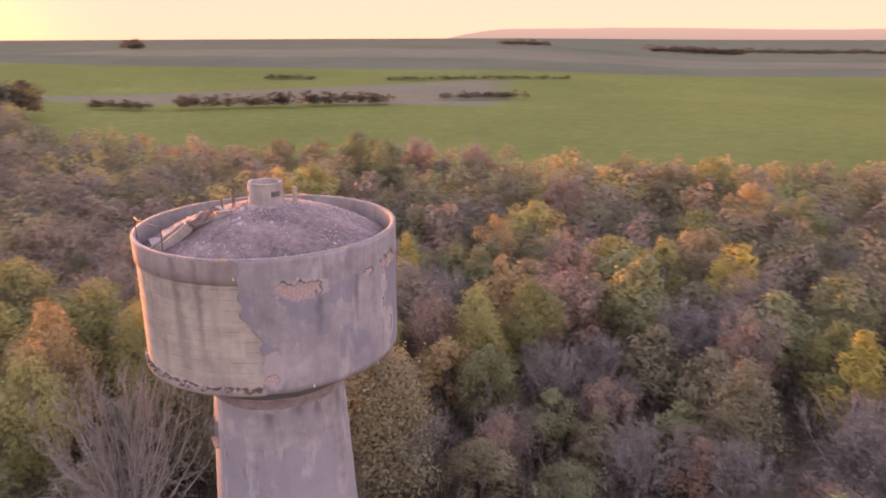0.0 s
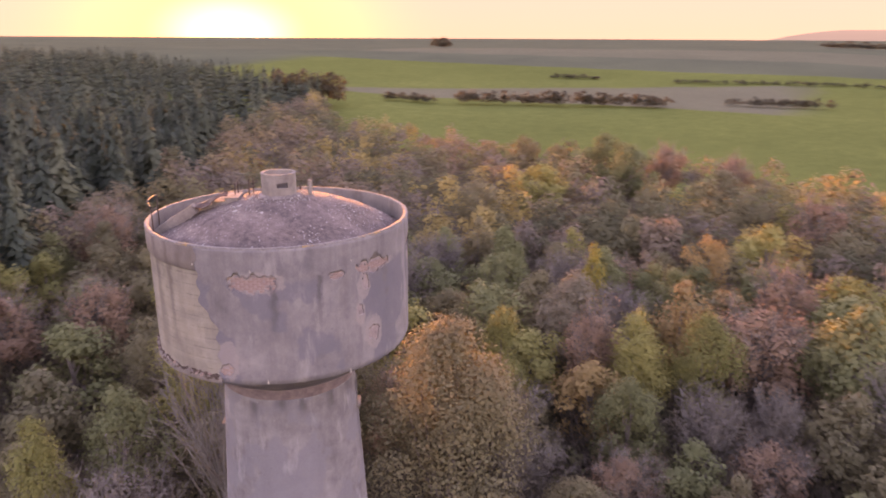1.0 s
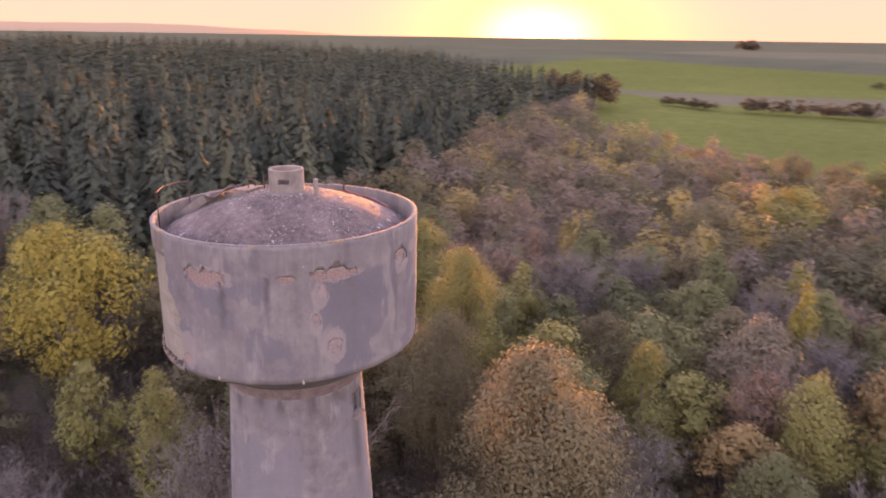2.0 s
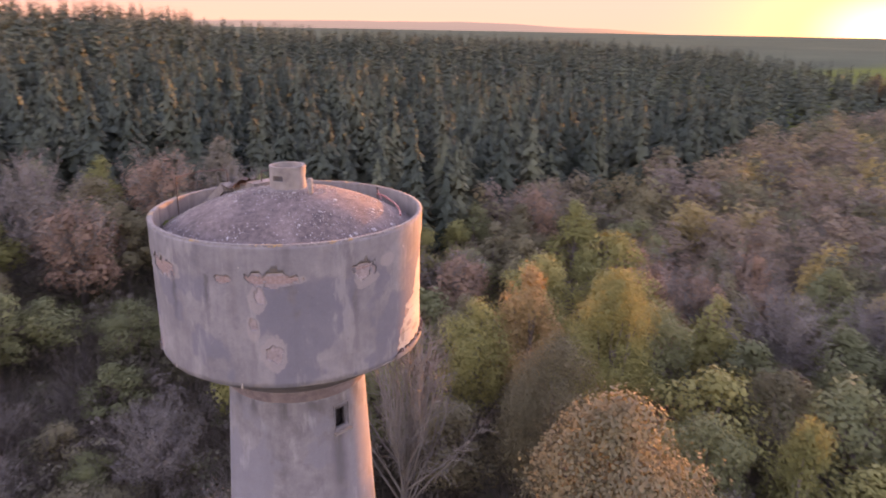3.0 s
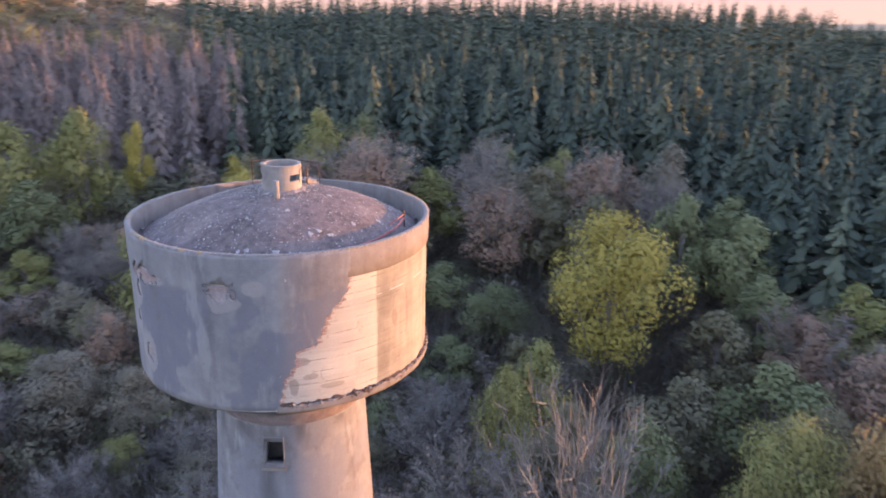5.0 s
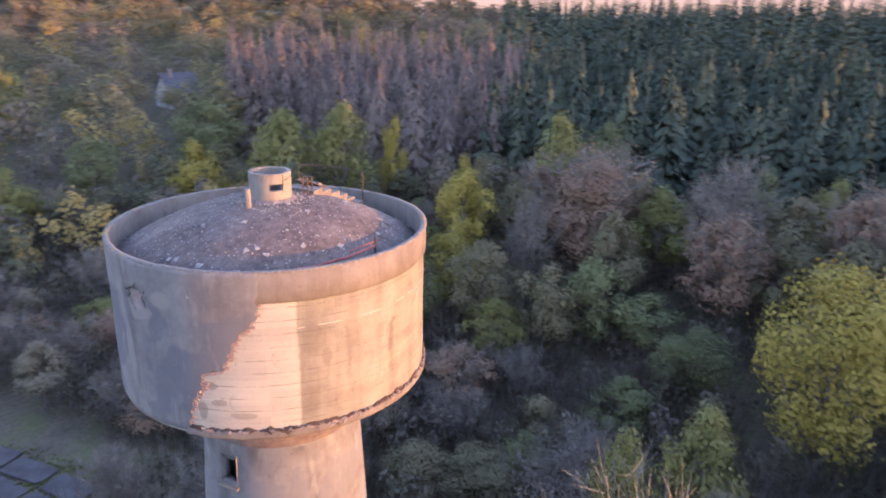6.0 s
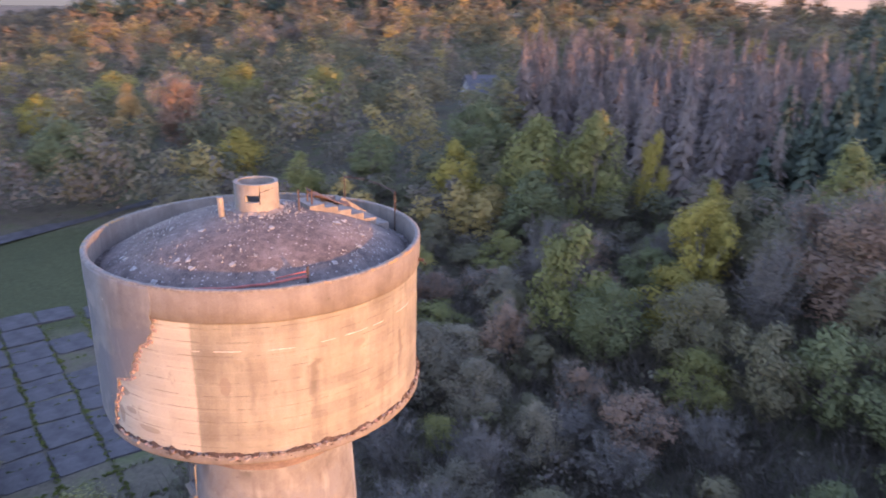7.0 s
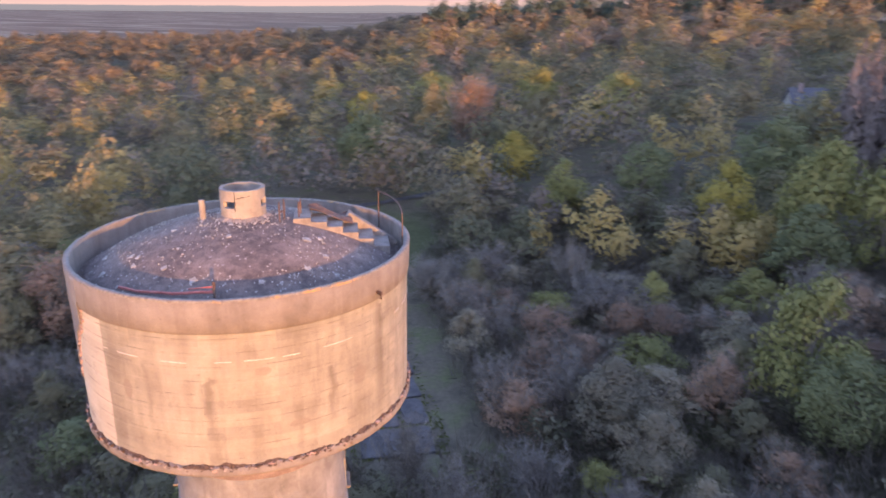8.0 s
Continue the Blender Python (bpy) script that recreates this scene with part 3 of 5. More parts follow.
def build_tower():
    t = thing("water_tower", "tall weathered concrete water tower with flaking render and domed roof", "water tower")
    # drum of bare concrete, with a shallow groove at every lift of the formwork
    prof = []
    z = ZB - 0.05
    while z < 23.0:
        prof += [(RC, z + 0.006), (RC, z + 0.016), (RC, z + 0.322), (RC, z + 0.333), (RC - 0.007, z + 0.337)]
        z += 0.34
    f = Form().lathe(prof, 160, wobble=lambda a, r, z, j: (0.012 * noise.noise((3 * math.cos(a), 3 * math.sin(a), z * 2.5)), 0))
    part("drum_wall", f, CONCRETE, t, "bare board-marked concrete, pale patch beside broken render", True)
    # lime line, a cold joint standing slightly proud
    f = Form().lathe([(RC - 0.01, 22.38), (RC + 0.014, 22.385), (RC + 0.014, 22.405), (RC - 0.01, 22.41)], 150, radians(76), radians(215),
                     lambda a, r, z, j: (0.004 * noise.noise((a * 9, z, 1)) - 0.016 * (noise.noise((a * 7, 4, 2)) < 0.02), 0.02 * noise.noise((a * 3, 0, 5)) + 0.012 * noise.noise((a * 16, 0, 5))))
    part("joint_line", f, LIME, t, "pale lime-stained joint line")
    # rim wall round the roof
    f = Form().lathe([(RC - 0.02, 23.07), (RT - 0.05, 23.085), (RT - 0.01, 23.13), (RT, 23.4), (RT, ZT - 0.03), (RT - 0.025, ZT), (RT - 0.135, ZT), (RT - 0.15, ZT - 0.03), (RT - 0.16, 23.15)], 192,
                     wobble=lambda a, r, z, j: (0.008 * noise.noise((4 * math.cos(a), 4 * math.sin(a), z * 2)), 0.012 * noise.noise((9 * math.cos(a), 9 * math.sin(a), 7)) if j in (0, 1, 4, 5, 6) else 0))
    part("rim_wall", f, RIMMAT, t, "rendered parapet with worn pale edge", True)
    f = Form().lathe([(RT + 0.006, ZT - 0.035), (RT + 0.008, ZT + 0.012), (RT - 0.07, ZT + 0.022), (RT - 0.14, ZT + 0.012), (RT - 0.14, ZT - 0.02)], 240,
                     wobble=lambda a, r, z, j: (0.009 * noise.noise((14 * math.cos(a), 14 * math.sin(a), z)), 0.018 * noise.noise((20 * math.cos(a), 20 * math.sin(a), 1))))
    part("coping", f, COPING, t, "pale weathered coping with orange lichen", True)
    # brick skin with render over the shaded half
    n, zs = 300, [19.46 + 0.05 * i for i in range(73)] + [23.13, 23.22, 23.36, 23.50, 23.64, 23.76, 23.862]
    a0, a1 = radians(-89), radians(68)
    verts, faces = [], []
    for i in range(n + 1):
        a = a0 + (a1 - a0) * i / n
        for z in zs:
            zz = z
            aa = min(max(a, E2(z)), E1(z))
            r = RT - 0.012 + 0.018 * smooth(22.5, 23.1, z) + 0.010 * noise.noise((5 * aa, z * 1.2, 2)) * (1 - smooth(22.9, 23.3, z)) - 0.07 * (1 - smooth(19.44, 19.66, zz))
            verts.append((r * math.cos(aa), r * math.sin(aa), zz))
    k = len(zs)
    for i in range(n):
        am = a0 + (a1 - a0) * (i + 0.5) / n
        for j in range(k - 1):
            zm = 0.5 * (zs[j] + zs[j + 1])
            if am < E2(zm) - 0.006 or am > E1(zm) + 0.006 or bare(am, zm):
                continue
            faces.append((i * k + j, (i + 1) * k + j, (i + 1) * k + j + 1, i * k + j + 1))
    skin = part("render_skin", Form().add(verts, faces), RENDER, t, "grey render with missing flakes", True)
    sol = skin.modifiers.new("thick", "SOLIDIFY")
    sol.thickness, sol.offset = 0.03, -1
    # the brick leaf behind it
    zs = zs[:73]
    k = len(zs)
    verts, faces = [], []
    for i in range(n + 1):
        a = a0 + (a1 - a0) * i / n
        for z in zs:
            aa = min(max(a, E2(z) + 0.012), E1(z) - 0.012)
            r = RT - 0.045 + 0.012 * noise.noise((40 * aa, z * 9, 2)) + 0.01 * noise.noise((9 * aa, z * 3, 5)) - 0.07 * (1 - smooth(19.44, 19.66, z))
            verts.append((r * math.cos(aa), r * math.sin(aa), z))
    faces = [(i * k + j, (i + 1) * k + j, (i + 1) * k + j + 1, i * k + j + 1) for i in range(n) for j in range(k - 1)]
    leaf = part("brick_backing", Form().add(verts, faces), FLAKED, t, "rough undercoat left where render fell", True)
    sol = leaf.modifiers.new("thick", "SOLIDIFY")
    sol.thickness, sol.offset = 0.10, -1
    # broken ledge at the drum's foot, bare side
    def broken(a, r, z, j):
        g = noise.noise((14 * a, z * 6, 3)) + 0.6 * noise.noise((38 * a, z * 11, 9))
        top = j in (4, 5, 6)
        return (0.035 * g if j in (2, 3, 4, 5) else 0.012 * g, (0.085 * g if top else 0.02 * g))
    f = Form().lathe([(RC - 0.02, 19.50), (RT - 0.10, 19.49), (RT - 0.01, 19.54), (RT + 0.004, 19.62), (RT - 0.015, 19.66), (RT - 0.05, 19.71), (RC - 0.03, 19.77)], 420, radians(38), radians(279), broken)
    part("broken_ledge", f, BROKEN, t, "broken brown brick ledge", False)
    f = Form().lathe([(RC + 0.03, 19.46), (RT + 0.0, 19.47), (RT + 0.015, 19.51), (RT + 0.012, 19.655), (RT - 0.01, 19.68)], 420, radians(38), radians(279),
                     lambda a, r, z, j: (0.010 * noise.noise((20 * a, z * 5, 4)), 0.04 * noise.noise((17 * a, 3, 4)) if j > 2 else 0))
    rough = random.Random(17)
    for bit_name, bit_mat, count in (("ledge_rubble", BROKEN, 420), ("ledge_rubble", MORTAR, 260), ("ledge_rubble", BRICK, 150)):
        bits = Form()
        for _ in range(count):
            a, big = rough.uniform(radians(38), radians(279)), rough.uniform(0.02, 0.075)
            p = Matrix.Rotation(a - math.pi / 2, 4, "Z") @ pose(0, RT - rough.uniform(0.005, 0.06), 19.63 + rough.uniform(-0.03, 0.09), rough.uniform(-25, 25), rough.uniform(-25, 25), rough.uniform(-30, 30))
            bits.box(p, 1.7 * big, big, 0.8 * big, 0.2 * big, rough)
        tagged(part(bit_name, bits, bit_mat, t, "broken bits of brick and mortar"), kind="stuff")
    part("ledge_face", f, RIMMAT, t, "rendered ledge face", True)
    # underside, collar and shaft
    f = Form().lathe([(RT - 0.07, 19.52), (RT - 0.10, 19.45), (RT - 0.30, 19.33), (3.6, 18.98), (3.1, 18.66), (2.75, 18.42), (2.55, 18.32)], 160,
                     wobble=lambda a, r, z, j: (0.02 * noise.noise((6 * math.cos(a), 6 * math.sin(a), z)), 0.02 * noise.noise((8 * math.cos(a), 8 * math.sin(a), z + 4))))
    part("tank_underside", f, RENDER, t, "sloping rendered underside", True)
    f = Form().lathe([(2.62, 18.42), (2.60, 18.26), (2.53, 18.20), (2.51, 18.06), (2.45, 18.00), (2.44, 17.90), (2.40, 17.86), (2.32, 17.85)], 128,
                     wobble=lambda a, r, z, j: (0.018 * noise.noise((7 * math.cos(a), 7 * math.sin(a), z * 3)), 0))
    part("collar", f, grain_mat("stained_collar", (0.115, 0.088, 0.086), (0.215, 0.168, 0.160), 2.5, 0.95, 0, 25), t, "stepped collar with reddish stains", True)
    # shaft wall with two window openings cut through
    wins = [(radians(28.5), 16.93), (radians(28.5 + 180), 16.37)]
    n, zs = 180, [18.4, 18.1, 17.7, 17.45] + [17.3 - 0.15 * i for i in range(11)] + [15.3, 14, 12, 9, 6, 3, 0.8, -0.3]
    half_w, half_h = 0.29, 0.475
    sh = lambda z: 2.425 + 0.058 * (17 - z)
    for ca, cz in wins:
        zs += [cz - half_h, cz + half_h]
    zs = sorted(set(round(z, 4) for z in zs if not any(0 < abs(z - c - s * half_h) < 0.06 for _, c in wins for s in (-1, 1))), reverse=True)
    angs = sorted(set([round(2 * math.pi * i / n, 5) for i in range(n)] + [round((ca + s * half_w / 2.43) % (2 * math.pi), 5) for ca, _ in wins for s in (-1, 1)]))
    verts = [((sh(z)) * math.cos(a), sh(z) * math.sin(a), z) for a in angs for z in zs]
    k, m = len(zs), len(angs)
    faces = []
    for i in range(m):
        a = angs[i] + 0.5 * ((angs[(i + 1) % m] - angs[i]) % (2 * math.pi))
        for j in range(k - 1):
            z = 0.5 * (zs[j] + zs[j + 1])
            if any(abs(z - cz) < half_h and abs((a - ca + math.pi) % (2 * math.pi) - math.pi) < half_w / 2.43 for ca, cz in wins):
                continue
            faces.append((i * k + j, i * k + j + 1, ((i + 1) % m) * k + j + 1, ((i + 1) % m) * k + j))
    shaft = part("shaft", Form().add(verts, faces), SHAFTMAT, t, "tapering rendered shaft with pale streaks", True)
    sol = shaft.modifiers.new("thick", "SOLIDIFY")
    sol.thickness, sol.offset = 0.32, -1
    f = Form().lathe([(1.9, 18.3), (1.9, 14.5)], 48)
    part("shaft_lining", f, DARK, t, "dark inside of the shaft")
    for ca, cz in wins:
        w = part("shaft_window", Form(), SHAFTMAT, t, "small unglazed shaft opening with raised surround")
        for dx, dz, sx, sz in ((0, half_h + 0.03, 2 * half_w + 0.06, 0.04), (-half_w - 0.012, 0, 0.03, 2 * half_h), (half_w + 0.012, 0, 0.03, 2 * half_h)):
            p = Matrix.Rotation(ca - math.pi / 2, 4, "Z") @ pose(dx, sh(cz) - 0.06 - 0.058 * dz, cz + dz)
            part("surround", Form().box(p, sx, 0.15, sz, 0.006), SHAFTMAT, w)
        p = Matrix.Rotation(ca - math.pi / 2, 4, "Z") @ pose(0, sh(cz) + 0.01, cz - half_h - 0.03)
        part("sill", Form().box(p, 2 * half_w + 0.16, 0.26, 0.07, 0.008), PALE, w)
    # roof
    dome_z = lambda r: 24.57 - 0.0728 * r * r
    prof = [(0.02, 24.57)] + [(0.2 * i, dome_z(0.2 * i)) for i in range(1, 21)] + [(4.06, 23.36), (4.10, 23.26), (4.32, 23.24)]
    f = Form().lathe(prof, 144, wobble=lambda a, r, z, j: (0, 0.018 * noise.noise((1.3 * r * math.cos(a), 1.3 * r * math.sin(a), 2)) + 0.006 * noise.noise((7 * r * math.cos(a), 7 * r * math.sin(a), 2))))
    part("dome_roof", f, DOME, t, "domed felt roof speckled with lichen", True)
    # flue: open concrete ring with four slots
    n, zs = 96, [24.42, 24.64, 24.86, 25.05, 25.2, 25.33]
    ro, ri = 0.59, 0.49
    f = Form()
    verts, faces = [], []
    for i in range(n):
        a = 2 * math.pi * i / n
        for z in zs:
            for r in (ro, ri):
                w = 0.006 * noise.noise((8 * math.cos(a), 8 * math.sin(a), z * 4))
                verts.append(((r + w) * math.cos(a), (r + w) * math.sin(a), z + (0.02 * noise.noise((9 * a, 1, 1)) if z == 25.33 else 0)))
    k = len(zs) * 2
    hole = lambda i, j: j == 2 and any(abs((360 * (i + 0.5) / n - c + 180) % 360 - 180) < 18 for c in (86, 196, 318))
    for i in range(n):
        p, q = i * k, ((i + 1) % n) * k
        for j in range(len(zs) - 1):
            if hole(i, j):
                faces += [(p + 2 * j, p + 2 * j + 1, q + 2 * j + 1, q + 2 * j), (p + 2 * j + 2, q + 2 * j + 2, q + 2 * j + 3, p + 2 * j + 3)]
                if not hole(i - 1, j):
                    faces.append((p + 2 * j, p + 2 * j + 2, p + 2 * j + 3, p + 2 * j + 1))
                if not hole(i + 1, j):
                    faces.append((q + 2 * j, q + 2 * j + 1, q + 2 * j + 3, q + 2 * j + 2))
                continue
            faces += [(p + 2 * j, q + 2 * j, q + 2 * j + 2, p + 2 * j + 2), (p + 2 * j + 1, p + 2 * j + 3, q + 2 * j + 3, q + 2 * j + 1)]
        j = len(zs) - 1
        faces.append((p + 2 * j, q + 2 * j, q + 2 * j + 1, p + 2 * j + 1))
    flue = part("vent_ring", f.add(verts, faces), PALE, t, "open concrete vent ring with slots")
    ring_at = lambda deg, z: ((ro + 0.004) * math.cos(radians(deg)), (ro + 0.004) * math.sin(radians(deg)), z)
    split = [ring_at(105 + 2.5 * noise.noise((i * 0.8, 1, 3)), 25.33 - 0.05 * i) for i in range(12)]
    part("crack", Form().tube(split, [0.007 + 0.010 * abs(noise.noise((i * 0.9, 7, 1))) for i in range(12)], 5), DARK, flue, "dark open crack down the ring")
    seam = [ring_at(105 + 3 * i, 25.13 + 0.045 * noise.noise((i * 0.9, 2, 9)) + 0.006 * i) for i in range(14)]
    part("crack", Form().tube(seam, [0.006 + 0.012 * abs(noise.noise((i * 0.9, 5, 1))) for i in range(14)], 5), DARK, flue, "dark open crack round the ring")
    part("vent_floor", Form().lathe([(0.01, 24.60), (0.5, 24.595)], 32), DARK, flue)
    f = Form().lathe([(0.74, dome_z(0.74) - 0.02), (0.68, dome_z(0.68) + 0.02), (0.61, dome_z(0.6) + 0.05), (0.57, dome_z(0.6) + 0.07)], 90,
                     wobble=lambda a, r, z, j: (0.06 * noise.noise((5 * a, r * 3, 2)), 0.03 * noise.noise((11 * a, r * 9, 2))))
    part("mortar_fillet", f, MORTAR, flue, "crumbling mortar fillet")
    f = Form().tube([(0.86, 0.60, 24.35), (0.86, 0.60, 24.75), (0.87, 0.60, 25.02)], [0.085, 0.08, 0.08], 8)
    part("stub_post", f, PALE, t, "short broken concrete stub", False)
    # lime runs and an iron spout on the wall
    for ang, z, h in ((-66, 23.36, 0.2), (43, 23.42, 0.24), (-90, 23.36, 0.1), (-26, 23.34, 0.12), (-28, 19.62, 0.16), (-62, 19.66, 0.12)):
        m = Matrix.Rotation(radians(ang - 90), 4, "Z")
        f = Form().add([m @ Vector(p) for p in ((-0.012, RT - 0.002, z), (0.012, RT - 0.002, z), (0.03, RT + 0.004, z - h * 0.8), (0.012, RT + 0.012, z - h), (-0.018, RT + 0.012, z - h * 0.95), (-0.03, RT + 0.004, z - h * 0.8), (0, RT - 0.03, z - h * 0.5))],
                       [(0, 1, 2, 3, 4, 5), (1, 0, 6), (2, 1, 6), (3, 2, 6), (4, 3, 6), (5, 4, 6), (0, 5, 6)])
        part("lime_run", f, LIME, t, "white lime run")
    m = Matrix.Rotation(radians(SPOUT - 90), 4, "Z")
    part("spout", Form().tube([m @ Vector((0, RT - 0.1, 23.32)), m @ Vector((0, RT + 0.12, 23.30)), m @ Vector((0.12, RT + 0.2, 23.23))], [0.05, 0.05, 0.035], 8), RUST, t, "short rusty overflow spout")
    return t, dome_z


tower, dome_z = build_tower()


# ---- things on the roof ----
def on_roof(ang, r, dz=0.0):
    return Vector((r * math.cos(radians(ang)), r * math.sin(radians(ang)), dome_z(r) + dz))


def build_roof_things():
    STAIR = 208.0
    st = thing("roof_steps", "worn concrete steps running down the dome to the rim", "steps")
    turn = Matrix.Rotation(radians(STAIR - 90), 4, "Z")
    for i in range(6):
        r = 1.55 + 0.42 * i
        top = dome_z(r - 0.2) + 0.10 - 0.02 * i
        bottom = dome_z(r + 0.25) - 0.12
        part("step", Form().box(turn @ pose(0, r, (top + bottom) / 2), 0.95, 0.46, top - bottom, 0.012), STEP, st)
    p0, p1 = on_roof(STAIR, 2.75, 0.22), on_roof(STAIR, 4.05, -0.02)
    across = Vector((-math.sin(radians(STAIR)), math.cos(radians(STAIR)), 0))
    d = p1 - p0
    slope = d.to_track_quat("Y", "Z").to_matrix().to_4x4()
    for side, high in ((0.53, 0.36), (0.83, 0.30)):
        part("stringer", Form().box(Matrix.Translation((p0 + p1) / 2 + across * side) @ slope, 0.09, d.length, high, 0.012), STEP, st, "low concrete side wall")
    part("end_wall", Form().box(Matrix.Translation(p0 + across * 0.68) @ slope, 0.39, 0.09, 0.32, 0.012), STEP, st, "low concrete end wall")
    sheet = thing("rusty_sheet", "bent rusty iron sheet lying over the roof steps", "metal sheet")
    f = Form()
    n = 10
    verts = []
    for i in range(n + 1):
        for j in range(5):
            p = on_roof(STAIR + 2 + 4 * j, 1.75 + 1.15 * i / n, 0)
            verts.append((p.x, p.y, max(p.z + 0.27, 24.02) + 0.10 * math.sin(i * 0.7) * (j / 4) + 0.05 * math.cos(j * 2.0 + i * 0.4)))
    faces = [(i * 5 + j, i * 5 + j + 1, (i + 1) * 5 + j + 1, (i + 1) * 5 + j) for i in range(n) for j in range(4)]
    sh = part("plate", f.add(verts, faces), RUST, sheet)
    sol = sh.modifiers.new("thick", "SOLIDIFY")
    sol.thickness = 0.02
    for k, (ang, r) in enumerate(((186, 1.12), (203, 1.5))):
        fr = thing("iron_frame", "rusty iron frame standing beside the vent ring", "iron frame", group="iron frames on the roof")
        for s in (-1, 1):
            p = on_roof(ang + 7 * s, r, -0.05)
            part("post", Form().box(Matrix.Translation(p + Vector((0, 0, 0.30))) @ pose(0, 0, 0, 0, 0, ang), 0.035, 0.03, 0.60, 0.003), RUST, fr)
        a, b = on_roof(ang - 7, r, 0.0), on_roof(ang + 7, r, 0.0)
        z = min(a.z, b.z) + (0.26 if k == 0 else 0.50)
        part("crossbar", Form().tube([(a.x, a.y, z), (b.x, b.y, z)], [0.025, 0.025], 6), RUST, fr)
    rail = thing("handrail", "thin bent iron handrail fixed at the rim", "handrail")
    rim = lambda ang, z: Vector((4.25 * math.cos(radians(ang)), 4.25 * math.sin(radians(ang)), z))
    for ang, top in ((205, 24.52), (237, 24.62)):
        part("post", Form().tube([rim(ang, 23.2), rim(ang, top)], [0.021, 0.019], 6), RUST, rail)
    part("rail", Form().tube([rim(237 - 3.556 * i, 24.62 + 0.05 * math.sin(i * 0.349) - 0.0111 * i) for i in range(10)], [0.021] * 10, 6), RUST, rail)
    pipe = thing("red_pipe", "thin red iron bar lying along the roof gutter", "iron bar")
    pts = [Vector((3.72 * math.cos(radians(74 + 5 * i)), 3.72 * math.sin(radians(74 + 5 * i)), 23.62 + 0.026 * i + 0.012 * math.sin(2.1 * i))) for i in range(9)]
    part("bar", Form().tube(pts, [0.036] * 9, 6), REDPIPE, pipe)
    part("bracket", Form().tube([on_roof(114, 3.74, -0.05), on_roof(114, 3.72, 0.50)], [0.035, 0.035], 6), RUST, pipe)
    part("strut", Form().tube([on_roof(113.5, 3.72, 0.38), on_roof(103, 3.45, 0.06)], [0.02, 0.02], 6), REDPIPE, pipe)
    box = thing("rubble_heap", "heap of broken mortar in the roof gutter", "rubble", kind="stuff")
    f = Form()
    rnd = random.Random(4)
    for i in range(130):
        ang, r = rnd.uniform(0, 360), rnd.uniform(4.1, 4.22)
        if i < 40:
            ang = rnd.gauss(205, 9)
        s = rnd.uniform(0.03, 0.11)
        f.box(Matrix.Translation((r * math.cos(radians(ang)), r * math.sin(radians(ang)), 23.25 + s / 3)) @ pose(0, 0, 0, rnd.uniform(-20, 20), rnd.uniform(-20, 20), rnd.uniform(0, 360)), s * 1.4, s, s * 0.7, s * 0.15, rnd)
    part("pieces", f, MORTAR, box)
    lich = thing("lichen_patches", "pale lichen and flakes scattered over the dome", "lichen", kind="stuff")
    f = Form()
    for i in range(2100):
        ang = rnd.uniform(0, 360)
        r = 4.0 * math.sqrt(rnd.uniform(0.04, 1))
        if i < 260:
            r = rnd.uniform(0.68, 1.25)
        elif noise.noise((r * math.cos(radians(ang)) * 0.9, r * math.sin(radians(ang)) * 0.9, 6)) < rnd.uniform(-0.25, 0.5):
            continue
        big = rnd.random() < 0.05
        s = rnd.uniform(0.04, 0.095) if big else rnd.uniform(0.006, 0.013 + 0.012 * rnd.random())
        c = on_roof(ang, r, 0.022)
        k = 9
        out = [(c.x + s * rnd.uniform(0.45, 1.5) * math.cos(2 * math.pi * j / k), c.y + s * rnd.uniform(0.45, 1.4) * math.sin(2 * math.pi * j / k)) for j in range(k)]
        verts = [(c.x, c.y, c.z + 0.004)] + [(x, y, dome_z(math.hypot(x, y)) + 0.02) for x, y in out] + [(x, y, dome_z(math.hypot(x, y)) - 0.02) for x, y in out]
        f.add(verts, [(0, 1 + j, 1 + (j + 1) % k) for j in range(k)] + [(1 + j, 1 + k + j, 1 + k + (j + 1) % k, 1 + (j + 1) % k) for j in range(k)])
    part("flakes", f, LICHEN, lich)
    ms = thing("moss_cushion", "green moss cushion in the roof gutter", "moss", kind="stuff")
    f = Form()
    for i in range(60):
        ang = rnd.gauss(-113, 6)
        r = rnd.uniform(4.08, 4.24)
        s = rnd.uniform(0.04, 0.12)
        c = Vector((r * math.cos(radians(ang)), r * math.sin(radians(ang)), 23.25))
        f.add([c + Vector((0, 0, s * 0.8))] + [c + Vector((s * math.cos(j), s * math.sin(j), 0)) for j in range(6)], [(0, 1 + j, 1 + (j + 1) % 6) for j in range(6)])
    part("tufts", f, MOSS, ms)


build_roof_things()


